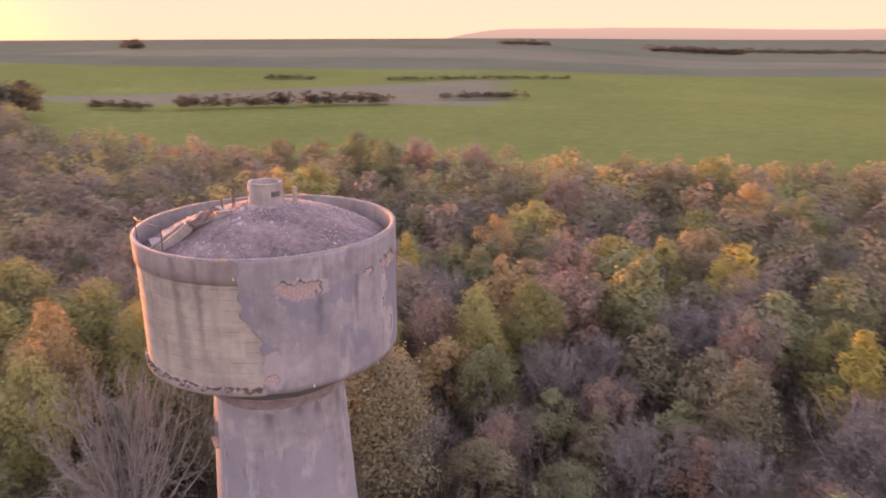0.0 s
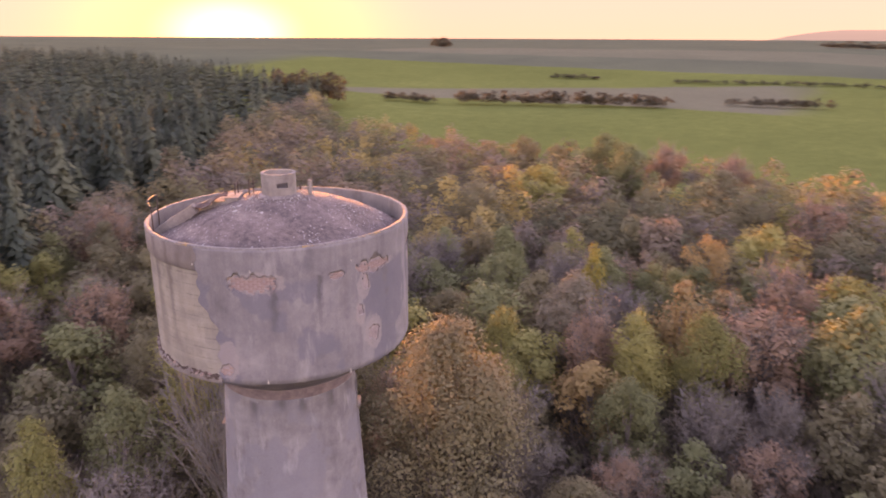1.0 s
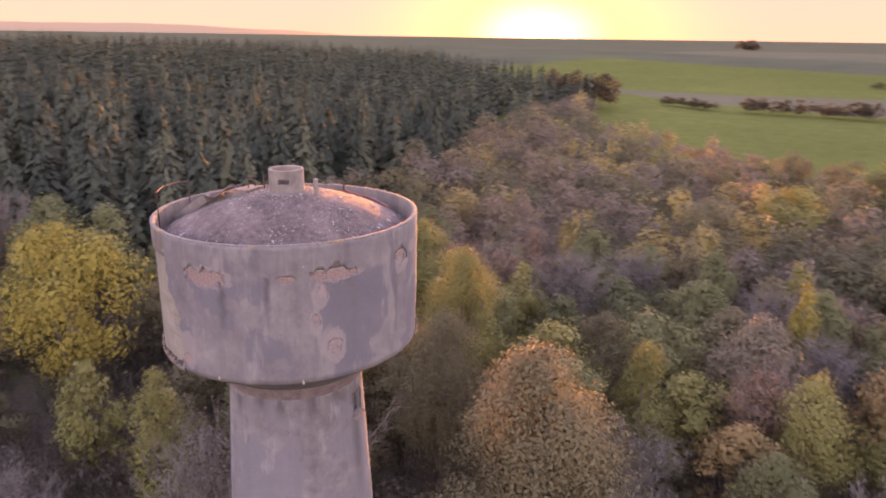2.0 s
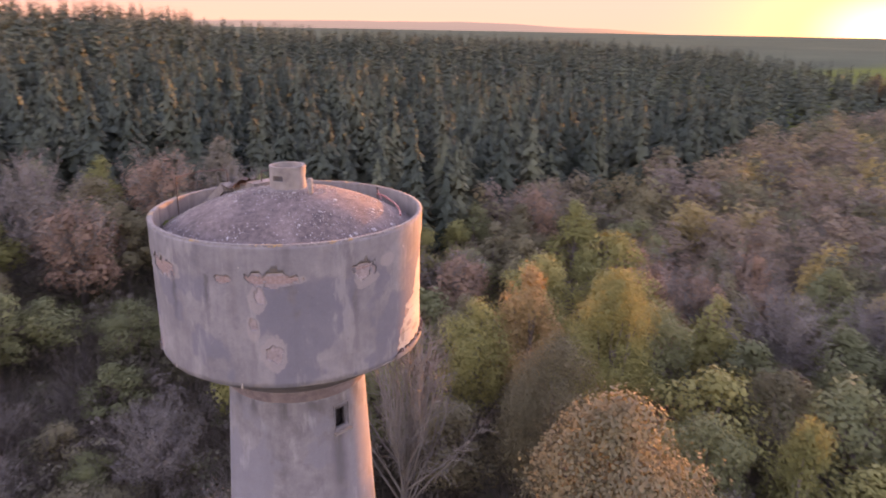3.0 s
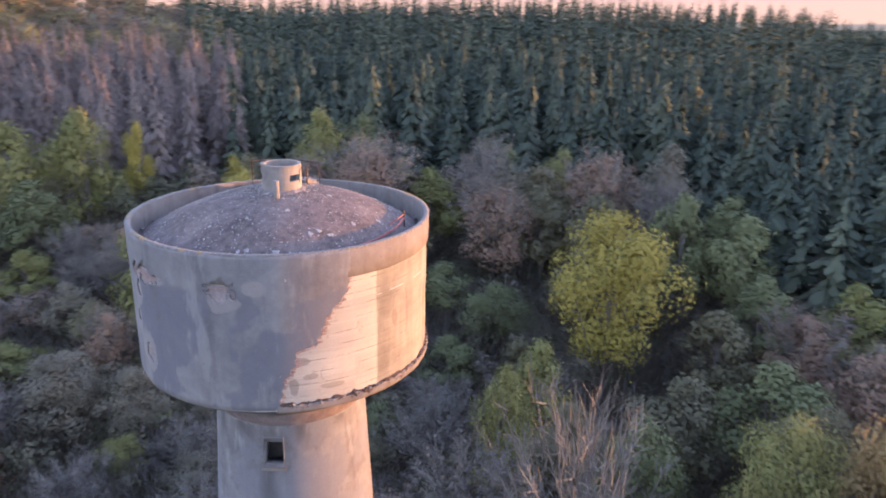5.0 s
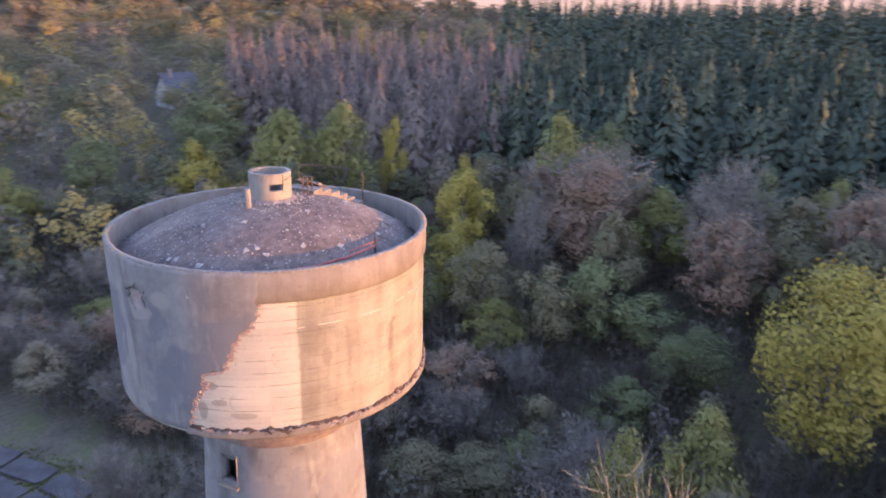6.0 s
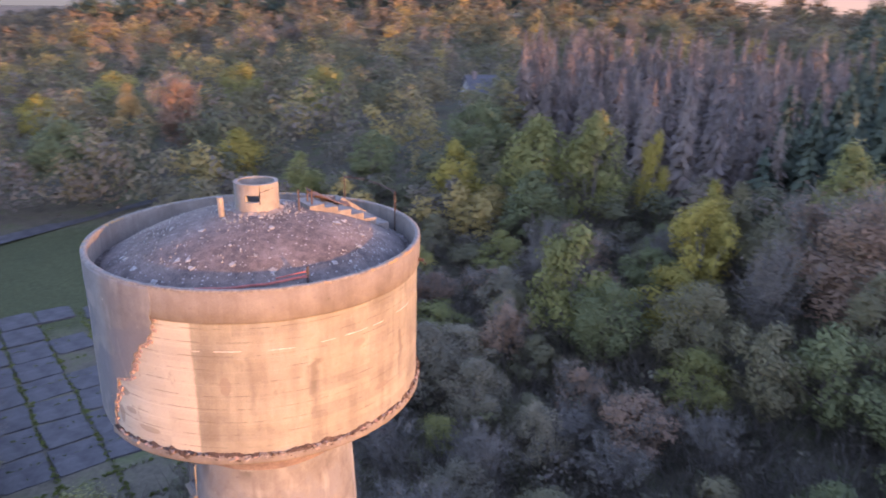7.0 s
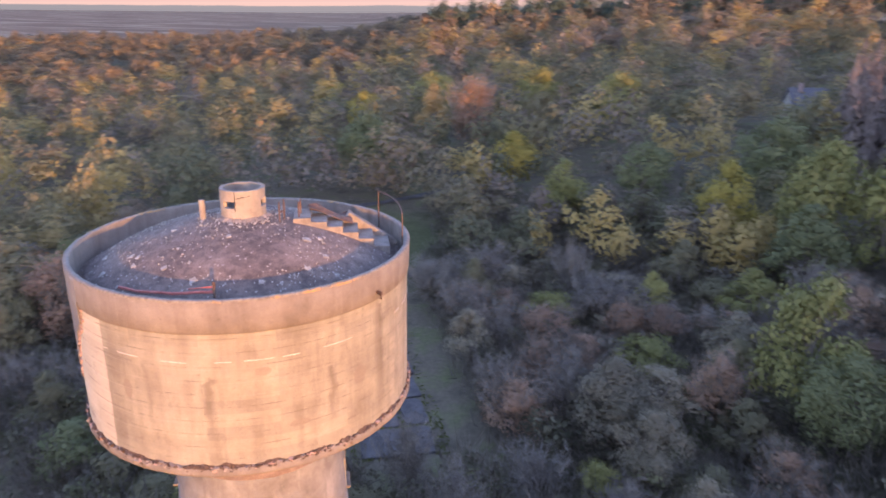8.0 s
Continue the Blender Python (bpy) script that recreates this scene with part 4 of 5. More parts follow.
# ---- bricks in the bare patches and along the broken edge ----
def build_bricks():
    rnd = random.Random(11)
    base = Form().box(Matrix.Identity(4), 0.245, 0.115, 0.064, 0.005, rnd).mesh("brick")
    base.materials.append(BRICK)
    half = Form().box(Matrix.Identity(4), 0.12, 0.115, 0.064, 0.006, rnd).mesh("brick")
    half.materials.append(BRICK)
    def put(me, a, z, r, yaw=0.0):
        ob = new("brick", me)
        ob.parent = tower
        ob.matrix_basis = Matrix.Rotation(a - math.pi / 2, 4, "Z") @ pose(0, r, z, 0, 0, yaw)
    z, row = 19.72, 0
    while z < 23.0:
        e = E1(z)
        for k in range(2):
            if rnd.random() < 0.22:
                continue
            put(half if (row + k) % 2 else base, e + radians(0.2 - 1.9 * k) + rnd.uniform(-0.014, 0.012) + 0.008 * (row % 2), z + rnd.uniform(-0.012, 0.012), RT - 0.092 + rnd.uniform(-0.02, 0.012), rnd.uniform(-9, 9))
        a, step = radians(-84), 0.257 / RT
        while a < radians(66):
            m = a + (row % 2) * step / 2
            if bare(m, z) and (m < radians(-50) or m > radians(5) or z > 22.8) and E2(z) < m < E1(z) - 0.03 and noise.noise((m * 6, z * 2, 31)) > -0.15:
                put(base, m, z, RT - 0.095 + rnd.uniform(-0.006, 0.01))
            a += step
        z += 0.077
        row += 1
    a = 40.0
    while a < 64:
        put(base, radians(a), 23.06 + rnd.uniform(-0.012, 0.012), RT - 0.092, rnd.uniform(-6, 6))
        a += 3.4


build_bricks()


# ---- trees ----
def unit(v):
    return v / np.maximum(np.linalg.norm(v, axis=-1, keepdims=True), 1e-9)


def leaf_cards(rng, centre, normal, size, loose=0.7):
    """One four-cornered card at each centre, facing about along its normal."""
    n = len(centre)
    nrm = unit(normal + rng.normal(0, loose, (n, 3)))
    u = unit(np.cross(nrm, rng.normal(0, 1, (n, 3))))
    w = np.cross(nrm, u)
    s = (size * rng.uniform(0.6, 1.35, n))[:, None]
    t = s * rng.uniform(0.55, 1.0, (n, 1))
    return np.stack([centre - u * s - 0.3 * w * t, centre + 0.25 * u * s - w * t, centre + u * s + 0.3 * w * t, centre - 0.25 * u * s + w * t], 1), unit(unit(normal) + 0.35 * loose * nrm)


ASPECT = {"round": 1.9, "tall": 2.7, "broad": 1.8, "dome": 2.0}


def width_at(shape, h):
    return {"round": math.sqrt(max(0, 1 - (2 * h - 0.95)**2)), "tall": (1 - h)**0.55 * min(1, 0.45 + 2.2 * h), "broad": (1 - h**2.6) * min(1, 0.5 + 3 * h),
            "dome": max(0, 1 - h**1.5)**0.75 * min(1, 0.6 + 3 * h)}[shape]


def crown_cards(seed, leaves, clumps, size, shape, loose=0.45, lobe=(0.14, 0.34)):
    """A crown about 1 wide each way and as high as its shape's aspect, of leaf clumps with gaps."""
    tall = ASPECT[shape]
    rng = np.random.default_rng(seed)
    cs, rs = [], []
    while len(cs) < clumps:
        h = rng.uniform(0.0, 1.0)
        wide = width_at(shape, h)
        a, q = rng.uniform(0, 2 * math.pi), math.sqrt(rng.uniform(0.08, 1)) * wide * rng.uniform(0.72, 0.95)
        cs.append((q * math.cos(a), q * math.sin(a), tall * (0.10 + 0.76 * h)))
        rs.append(rng.uniform(*lobe) * (0.65 + 0.35 * wide))
    cs, rs = np.array(cs), np.array(rs)
    pick = rng.choice(clumps, leaves, p=rs**2 / (rs**2).sum())
    d = unit(rng.normal(0, 1, (leaves, 3)) + (0, 0, 0.35))
    depth = 1 - 0.45 * rng.uniform(0, 1, leaves)**2
    depth = np.where(rng.uniform(0, 1, leaves) < 0.16, rng.uniform(1.0, 1.5, leaves), depth)
    c = cs[pick] + d * (rs[pick] * depth)[:, None] * (1, 1, 0.85)
    out = unit(c - (0, 0, 0.42 * tall)) * 0.6 + d
    q, nv = leaf_cards(rng, c, out, size, loose)
    return q, nv, cs


def trunk_form(seed, tops, lean=0.06):
    """A tapered trunk from z -0.95 up into the crown, with limbs to some of its clumps (unit crown)."""
    rnd = random.Random(seed)
    f = Form()
    pts = [Vector((lean * rnd.uniform(-1, 1) * i / 5, lean * rnd.uniform(-1, 1) * i / 5, -0.95 + 0.40 * i)) for i in range(6)]
    f.tube(pts, [0.075, 0.062, 0.055, 0.046, 0.036, 0.02], 7)
    for c in tops:
        s = pts[rnd.choice((2, 3, 4))]
        c = Vector(c)
        mid = s.lerp(c, 0.5) + Vector((rnd.uniform(-0.08, 0.08), rnd.uniform(-0.08, 0.08), -0.04))
        f.tube([s, mid, c], [0.03, 0.02, 0.007], 5, False)
    return f


def bare_form(seed, limbs, twigs, upright=0.6):
    """Leafless branches fanning up from a short trunk, and the fine twigs as thin slips."""
    rnd = random.Random(seed)
    f, tips = Form(), []
    f.tube([(0, 0, -0.95), (0.02, 0, -0.5), (0, 0.02, -0.25)], [0.06, 0.05, 0.04], 6)
    for i in range(limbs):
        a = rnd.uniform(0, 2 * math.pi)
        sp = rnd.uniform(0.15, 1.35)
        p = Vector((0, 0, rnd.uniform(-0.6, -0.2)))
        d = Vector((math.cos(a) * sp, math.sin(a) * sp, 0.9 + upright * rnd.random())).normalized()
        pts, n = [p.copy()], 6
        for j in range(n):
            d = (d + Vector((rnd.uniform(-0.2, 0.2), rnd.uniform(-0.2, 0.2), 0.05))).normalized()
            p = p + d * rnd.uniform(0.2, 0.27)
            pts.append(p.copy())
            if j > 0:
                tips.append((p.copy(), d.copy()))
        f.tube(pts, [0.017 - 0.0022 * j for j in range(n + 1)], 4, False)
    rng = np.random.default_rng(seed)
    idx = rng.integers(0, len(tips), twigs)
    base = np.array([tips[i][0] for i in idx]) + rng.normal(0, 0.03, (twigs, 3))
    way = unit(np.array([tips[i][1] for i in idx]) + rng.normal(0, 0.55, (twigs, 3)))
    ln = rng.uniform(0.10, 0.30, (twigs, 1))
    side = unit(np.cross(way, rng.normal(0, 1, (twigs, 3)))) * 0.0042
    tw = np.stack([base - side, base + side, base + way * ln + side * 0.3, base + way * ln - side * 0.3], 1)
    return f, tw, base + way * ln


CROWNS, TRUNKS = {}, {}
for shape_name, first_seed in (("round", 10), ("tall", 20), ("broad", 30), ("dome", 40)):
    for v in range(3):
        seed = first_seed + v
        q, nv, cs = crown_cards(seed, 12000, 64, 0.0200, shape_name, 0.5)
        CROWNS[shape_name, v, "near"] = cards("crown", q, nv)
        CROWNS[shape_name, v, "mid"] = cards("crown", *crown_cards(seed, 5000, 44, 0.031, shape_name, 0.45, (0.16, 0.35))[:2])
        CROWNS[shape_name, v, "thin"] = cards("crown", *crown_cards(seed, 3000, 60, 0.022, shape_name)[:2])
        if v == 0:
            close = cards("crown", *crown_cards(seed, 42000, 100, 0.0112, shape_name, 0.6)[:2]) if shape_name in ("round", "dome") else CROWNS[shape_name, v, "near"]
        CROWNS[shape_name, v, "close"] = close
        TRUNKS[shape_name, v] = trunk_form(seed, cs[:12]).mesh("trunk", True)
BARES = {}
for v in range(3):
    bf, tw, tip = bare_form(50 + v, 38, 2000)
    rng0 = np.random.default_rng(70 + v)
    BARES[v] = (bf.mesh("branches", True), cards("twigs", tw), cards("crown", *leaf_cards(rng0, tip[:1300], unit(tip[:1300]) + rng0.normal(0, 0.2, (1300, 3)), 0.021)))
LABELS = {
    "gold": "broadleaf tree with golden yellow autumn leaves", "olive": "broadleaf tree with olive and yellowing leaves",
    "bronze": "broadleaf tree with dark olive-brown autumn leaves",
    "green": "broadleaf tree still in dull green leaf", "orange": "broadleaf tree with orange-brown autumn leaves",
    "rust": "thinning tree with reddish-brown leaves", "grey": "nearly leafless tree with grey-violet twigs",
    "silver": "bushy tree with silvery grey-green leaves", "bare": "leafless tree with pale grey fanning branches",
}
PLACED = []
tree_rnd = random.Random(5)


def skin_of(ob, material):
    if not ob.data.materials:
        ob.data.materials.append(None)
    ob.material_slots[0].link = "OBJECT"
    ob.material_slots[0].material = material


def tree(kind, x, y, height, radius, shape="round", fine=""):
    """A tree of that kind, its crown's radius and its height over the ground in metres."""
    v = tree_rnd.randrange(3)
    fine = fine or ("near" if math.hypot(x, y) < 38 else "mid")
    t = thing("broadleaf_tree", LABELS[kind], "tree", (x, y, lie(x, y)), "trees round the tower", turn=tree_rnd.uniform(0, 360))
    PLACED.append((x, y, radius))
    if kind in ("bare", "grey", "rust"):
        k = height / 2.0
        br, tw, lf = BARES[v]
        for nm, me, mt in (("branch_frame", br, TWIG if kind != "rust" else BARK), ("twig_spray", tw, TWIG), ("thin_foliage", lf, LEAF["grey" if kind == "grey" else "rust"])):
            if nm == "thin_foliage" and kind == "bare":
                continue
            ob = new(nm, me)
            ob.parent = t
            ob.matrix_basis = Matrix.LocRotScale((0, 0, 0.95 * k), None, (radius * 0.95, radius * 0.95, k * 0.97))
            skin_of(ob, mt)
        if kind == "bare":
            return
    if kind == "bare":
        return
    low = 0.17 * height
    crown_h = height - low
    me = CROWNS[shape, v, "thin" if kind == "grey" else fine]
    ob = new("crown", me)
    ob.parent = t
    ob.matrix_basis = Matrix.LocRotScale((0, 0, low), None, (radius, radius, crown_h * 1.04 / ASPECT[shape]))
    skin_of(ob, LEAF[kind])
    if kind in ("grey", "rust"):
        return
    tr = new("trunk", TRUNKS[shape, v])
    tr.parent = t
    tr.matrix_basis = Matrix.LocRotScale((0, 0, low), None, (radius * 0.9, radius * 0.9, crown_h / ASPECT[shape]))
    skin_of(tr, BARK)


def tree_to(kind, x, y, top, radius, shape="round", fine=""):
    """The same by the height of its top over the tower's foot."""
    tree(kind, x, y, top - lie(x, y), radius, shape, fine)


# the trees that stand out, from the north round by the west to the south
tree_to("bronze", 0.8, 13.2, 15.5, 6.8, "dome", "close")
tree_to("bronze", -8.0, 14.8, 14.3, 3.5, "round", "close")
tree_to("olive", -13.4, 22.0, 15.6, 4.9, "dome", "close")
tree_to("olive", -0.2, 25.4, 12.1, 2.7, "dome")
tree_to("silver", 2.6, 36.4, 11.3, 4.5, "broad")
tree_to("gold", 2.3, 44.4, 11.9, 2.2, "tall")
tree_to("olive", 8.8, 29.6, 11.3, 3.4, "dome")
tree_to("rust", 5.2, 31.6, 9.6, 3.0)
tree_to("green", 9.4, 23.3, 8.8, 3.2, "broad")
tree_to("olive", 13.4, 31.6, 11.0, 3.1)
tree_to("orange", 11.2, 36.6, 11.8, 4.3, "broad")
tree_to("green", 23.8, 35.8, 12.0, 4.7, "dome")
tree_to("rust", 19.2, 46.8, 10.4, 3.1)
tree_to("rust", 17.2, 37.5, 9.4, 4.2)
tree_to("orange", 11.7, 54.5, 10.8, 2.9)
tree_to("olive", 17.6, 64.0, 10.4, 4.4, "broad")
tree_to("gold", 34.8, 42.3, 11.4, 4.0, "tall")
tree_to("olive", 29.0, 47.0, 10.2, 3.8, "broad")
tree_to("olive", 38.6, 64.0, 9.0, 4.2)
tree_to("bronze", 26.2, 71.5, 8.6, 4.0)
tree_to("olive", 22.8, 83.4, 10.4, 4.4)
tree_to("bronze", 10.7, 105.0, 9.0, 4.4)
tree_to("rust", 12.1, 113.5, 9.6, 4.0)
tree_to("green", -4.2, 105.0, 12.2, 5.0)
tree_to("green", -10.5, 115.0, 12.8, 4.9)
tree_to("bronze", -25.7, 112.9, 11.6, 4.2)
tree_to("bronze", -20.4, 74.0, 10.2, 4.6)
tree_to("rust", 1.0, 115.0, 10.6, 4.2)
tree_to("bronze", 25.4, 16.8, 11.0, 3.7, "tall")
tree_to("gold", 35.1, 20.9, 11.2, 3.3, "tall")
tree_to("green", 33.6, 30.8, 10.2, 4.4, "broad")
tree_to("bronze", 34.2, 50.0, 10.6, 4.0)
tree_to("bronze", 41.1, 87.3, 11.0, 4.2)
tree_to("orange", 48.2, 72.2, 11.0, 3.9)
tree_to("olive", 50.7, 93.0, 11.0, 4.7)
tree_to("green", 52.0, 64.2, 11.0, 4.4)
tree_to("green", 40.5, 33.6, 10.8, 3.4)
tree_to("olive", -14.7, 85.3, 11.5, 4.9)
tree_to("rust", 23.6, 78.0, 10.4, 4.2)
tree_to("bronze", 15.6, 80.3, 10.2, 4.2)
tree_to("bronze", -6.3, 30.0, 10.4, 3.2)
tree_to("olive", -22.0, 28.6, 12.2, 4.2)
tree_to("green", -17.0, 28.2, 11.2, 3.8)
tree_to("orange", -20.0, 19.2, 14.0, 3.7, "broad")
tree_to("olive", -19.4, 14.6, 12.1, 3.2, "round")
tree_to("bronze", -24.6, 16.0, 10.2, 3.2)
tree_to("olive", -27.5, 24.0, 12.2, 4.0)
tree_to("olive", -38.9, 33.5, 13.4, 4.0, "dome")
tree_to("olive", -30.5, 33.0, 12.6, 4.2)
tree_to("green", -40.5, 10.6, 11.9, 3.8, "dome")
tree_to("green", -46.2, 8.0, 14.9, 4.0, "broad")
tree_to("green", -45.5, 2.9, 16.4, 4.0, "broad")
tree_to("silver", -54.1, -0.8, 19.3, 4.2, "dome")
tree_to("rust", -51.5, -6.5, 17.2, 4.6)
tree_to("olive", -56.6, -12.7, 17.2, 3.0, "dome")
tree_to("gold", -33.6, 0.8, 17.3, 5.4, "round", "near")
tree_to("grey", -47.8, -17.4, 17.4, 4.5)
tree_to("green", -54.6, -18.2, 17.4, 2.3, "tall")
tree_to("rust", -41.4, -27.5, 17.8, 6.6, "dome", "near")
tree_to("olive", -46.0, -37.2, 20.4, 4.4, "dome")
tree_to("green", -51.2, -35.6, 19.4, 2.7)
tree_to("bronze", -37.5, -33.5, 14.6, 3.4)
tree_to("gold", -34.4, -38.6, 16.6, 3.0, "dome")
tree_to("gold", -36.2, -56.2, 18.6, 2.3, "dome")
tree_to("green", -34.3, -9.1, 8.9, 3.6)
tree_to("bronze", -27.4, -25.6, 12.3, 3.7)
tree_to("olive", -25.9, -22.0, 8.4, 3.0)
tree_to("green", -36.0, -15.7, 9.0, 3.6)
tree_to("green", -21.9, -29.6, 10.7, 3.8)
tree_to("olive", -20.0, -33.0, 15.0, 4.4, "dome")
tree_to("green", -21.9, -53.4, 14.2, 5.0, "dome")
tree_to("olive", -29.0, -55.4, 20.5, 5.0, "broad")
tree_to("olive", -23.6, -60.2, 19.4, 5.2, "broad")
tree_to("gold", -15.0, -66.6, 15.3, 4.4, "broad")
tree_to("green", -20.5, -79.0, 19.0, 5.8)
tree_to("green", -5.3, -78.0, 14.6, 4.4)
tree_to("olive", 4.2, -73.8, 12.6, 4.4, "broad")
tree_to("gold", 13.4, -83.0, 14.1, 4.6, "broad")
tree_to("green", 37.8, -85.8, 14.8, 6.2, "broad")
tree_to("bronze", 14.9, -106.4, 17.4, 4.6)
tree_to("olive", 2.8, -112.7, 20.8, 5.4)
tree_to("rust", 25.6, -101.0, 19.0, 4.8)
tree_to("orange", 35.2, -108.3, 17.9, 4.4, "dome")
tree_to("gold", 52.4, -115.0, 15.0, 4.4)
tree_to("olive", 17.4, -117.5, 21.0, 5.0)
tree_to("olive", 44.7, -133.0, 17.5, 6.0)
tree_to("gold", 79.2, -148.2, 13.0, 6.4)
tree_to("silver", -7.8, -29.0, 8.0, 3.9, "broad")
tree_to("silver", -10.8, -24.5, 7.0, 2.9)
tree_to("olive", -8.2, -22.4, 4.0, 1.7)
tree_to("silver", -14.0, -20.0, 6.2, 2.6, "broad")
tree_to("grey", 8.3, -52.0, 6.5, 4.3)
tree_to("grey", -4.4, -46.6, 7.0, 4.5)
tree_to("bare", -10.2, 6.9, 14.2, 4.4)
tree_to("olive", -16.2, 0.4, 12.3, 2.7, "tall")
tree_to("green", -20.2, -11.0, 4.0, 1.9)
tree_to("green", -26.4, -119.5, 15.6, 3.4, "broad")
tree_to("bronze", -32.6, -121.0, 16.2, 3.2, "dome")
# slim far tree: the warm light on it is put in as orange leaves
tree_to("orange", -47.6, -217.0, 28.0, 1.4, "tall", "mid")


# the rest of the wood round them
def low_growth(a, r):
    """Where only low bushes and thickets grow."""
    return (abs(a) > 140 and r < 58) or (-140 < a < -95 and r < 32) or (2 < a < 70 and r < (34 if a > 15 else 27)) or (118 < a <= 140 and r < 42)


def species(x, y):
    a, r = math.degrees(math.atan2(x, y)), math.hypot(x, y)
    if low_growth(a, r):
        return tree_rnd.choices(("olive", "green", "bronze", "grey", "silver", "rust"), (0, 1, 6, 8, 0, 4) if abs(a) < 125 else (2, 1, 4, 7, 3, 4))[0]
    if a > 128 or a < -128:
        return tree_rnd.choices(("olive", "green", "gold", "bronze", "grey", "rust"), (6, 6, 2, 5, 2, 3))[0]
    if a < -30:
        return tree_rnd.choices(("olive", "green", "bronze", "grey", "rust"), (4, 5, 8, 2, 4))[0]
    return tree_rnd.choices(("olive", "green", "gold", "bronze", "grey", "rust", "orange"), (5, 7, 1, 8, 2, 4, 1))[0]


EDGE = ((-163, 95), (-155, 80), (-147, 70), (-137, 70), (-127, 66), (-112, 63), (-100, 62), (-92, 62), (-84, 58), (-76, 52), (-70, 49), (-65, 51), (-60, 61), (-55, 72), (-50, 84), (-46, 102), (-40, 150), (-32, 228))


def forest_edge(a):
    """How far from the tower the tall forest begins, by the compass angle."""
    for (a0, r0), (a1, r1) in zip(EDGE, EDGE[1:]):
        if a0 <= a <= a1:
            return r0 + (r1 - r0) * (a - a0) / (a1 - a0)
    return 1e6


def on_paving(x, y, margin=0.0):
    u = (x - 4.6) * 0.862 + (y + 25.2) * 0.507
    v = (x - 4.6) * 0.507 - (y + 25.2) * 0.862
    return -2.5 - margin < u < 15 + margin and -1.5 - margin < v < 36 + margin


def clear_ground(x, y, margin=0.0):
    if math.hypot(x, y) < 7.5 + margin or on_paving(x, y, margin) or math.hypot(x - 33, y + 60) < 17:
        return True
    return y + 0.22 * x > 122 - margin and math.degrees(math.atan2(x, y)) > -33


def fill_wood():
    tries = 0
    spots = []
    while tries < 9000 and len(spots) < 330:
        tries += 1
        r = 9 + 68 * math.sqrt(tree_rnd.random())
        a = tree_rnd.uniform(-180, 180)
        if (48 if r < 22 else 80) < a < 118 or r > forest_edge(a) - 2:
            continue
        x, y = r * math.sin(radians(a)), r * math.cos(radians(a))
        if clear_ground(x, y, 2):
            continue
        low = low_growth(a, r)
        rad = tree_rnd.uniform(3.0, 5.0) if not low else tree_rnd.uniform(2.2, 3.6)
        if any((x - p)**2 + (y - q)**2 < (0.56 * (rad + s))**2 for p, q, s in PLACED):
            continue
        PLACED.append((x, y, rad))
        spots.append((r, x, y, rad, low))
    spots.sort()
    for r, x, y, rad, low in spots[:200]:
        PLACED.remove((x, y, rad))
        h = tree_rnd.uniform(3.2, 6.2) + (1.5 if x > 0 and y > 0 else 0) if low else tree_rnd.uniform(7.6, 10.2) + (1.2 if r > 45 and abs(math.degrees(math.atan2(x, y))) > 70 else 0)
        tree(species(x, y), x, y, h, rad, tree_rnd.choice(("round", "dome", "broad", "dome")), "near" if r < 24 else "mid")
    return [(x, y) for _, x, y, _, _ in spots[200:]]


outer_spots = fill_wood()
PLACED += [(-29.0, -129.0, 7.0), (-27.5, -119.0, 4.5)]   # the house and its garden


# ---- far woods, each one mass of many trees ----
def scatter(seed, spacing, keep, rmax=330, rmin=70, gap=0.8):
    rng = random.Random(seed)
    spots, seen = [], {}
    for _ in range(60000):
        r = rmin + (rmax - rmin) * rng.random()**0.75
        a = rng.uniform(-180, 180)
        x, y = r * math.sin(radians(a)), r * math.cos(radians(a))
        if not keep(x, y, r, a) or clear_ground(x, y, 3):
            continue
        c = (int(x // spacing), int(y // spacing))
        if c in seen or any((x - p)**2 + (y - q)**2 < (gap * (2.5 + s))**2 for p, q, s in PLACED if r < 150):
            continue
        seen[c] = 1
        spots.append((x, y))
    return spots


def mass(name, label, category, spots, template, material, height, radius, seed):
    rng = np.random.default_rng(seed)
    out, ways = [], []
    for x, y in spots:
        q, nv = template[rng.integers(len(template))]
        h, w, a = rng.uniform(*height), rng.uniform(*radius), rng.uniform(0, 2 * math.pi)
        m = np.array([[w * math.cos(a), -w * math.sin(a), 0], [w * math.sin(a), w * math.cos(a), 0], [0, 0, h]])
        out.append(q @ m.T + (x, y, lie(x, y)))
        ways.append(nv @ (m / np.array([[w], [w], [h]])).T)
    me = cards(name, np.concatenate(out), np.concatenate(ways))
    me.materials.append(material)
    ob = new(name, me)
    tagged(ob, label, category, kind="stuff")


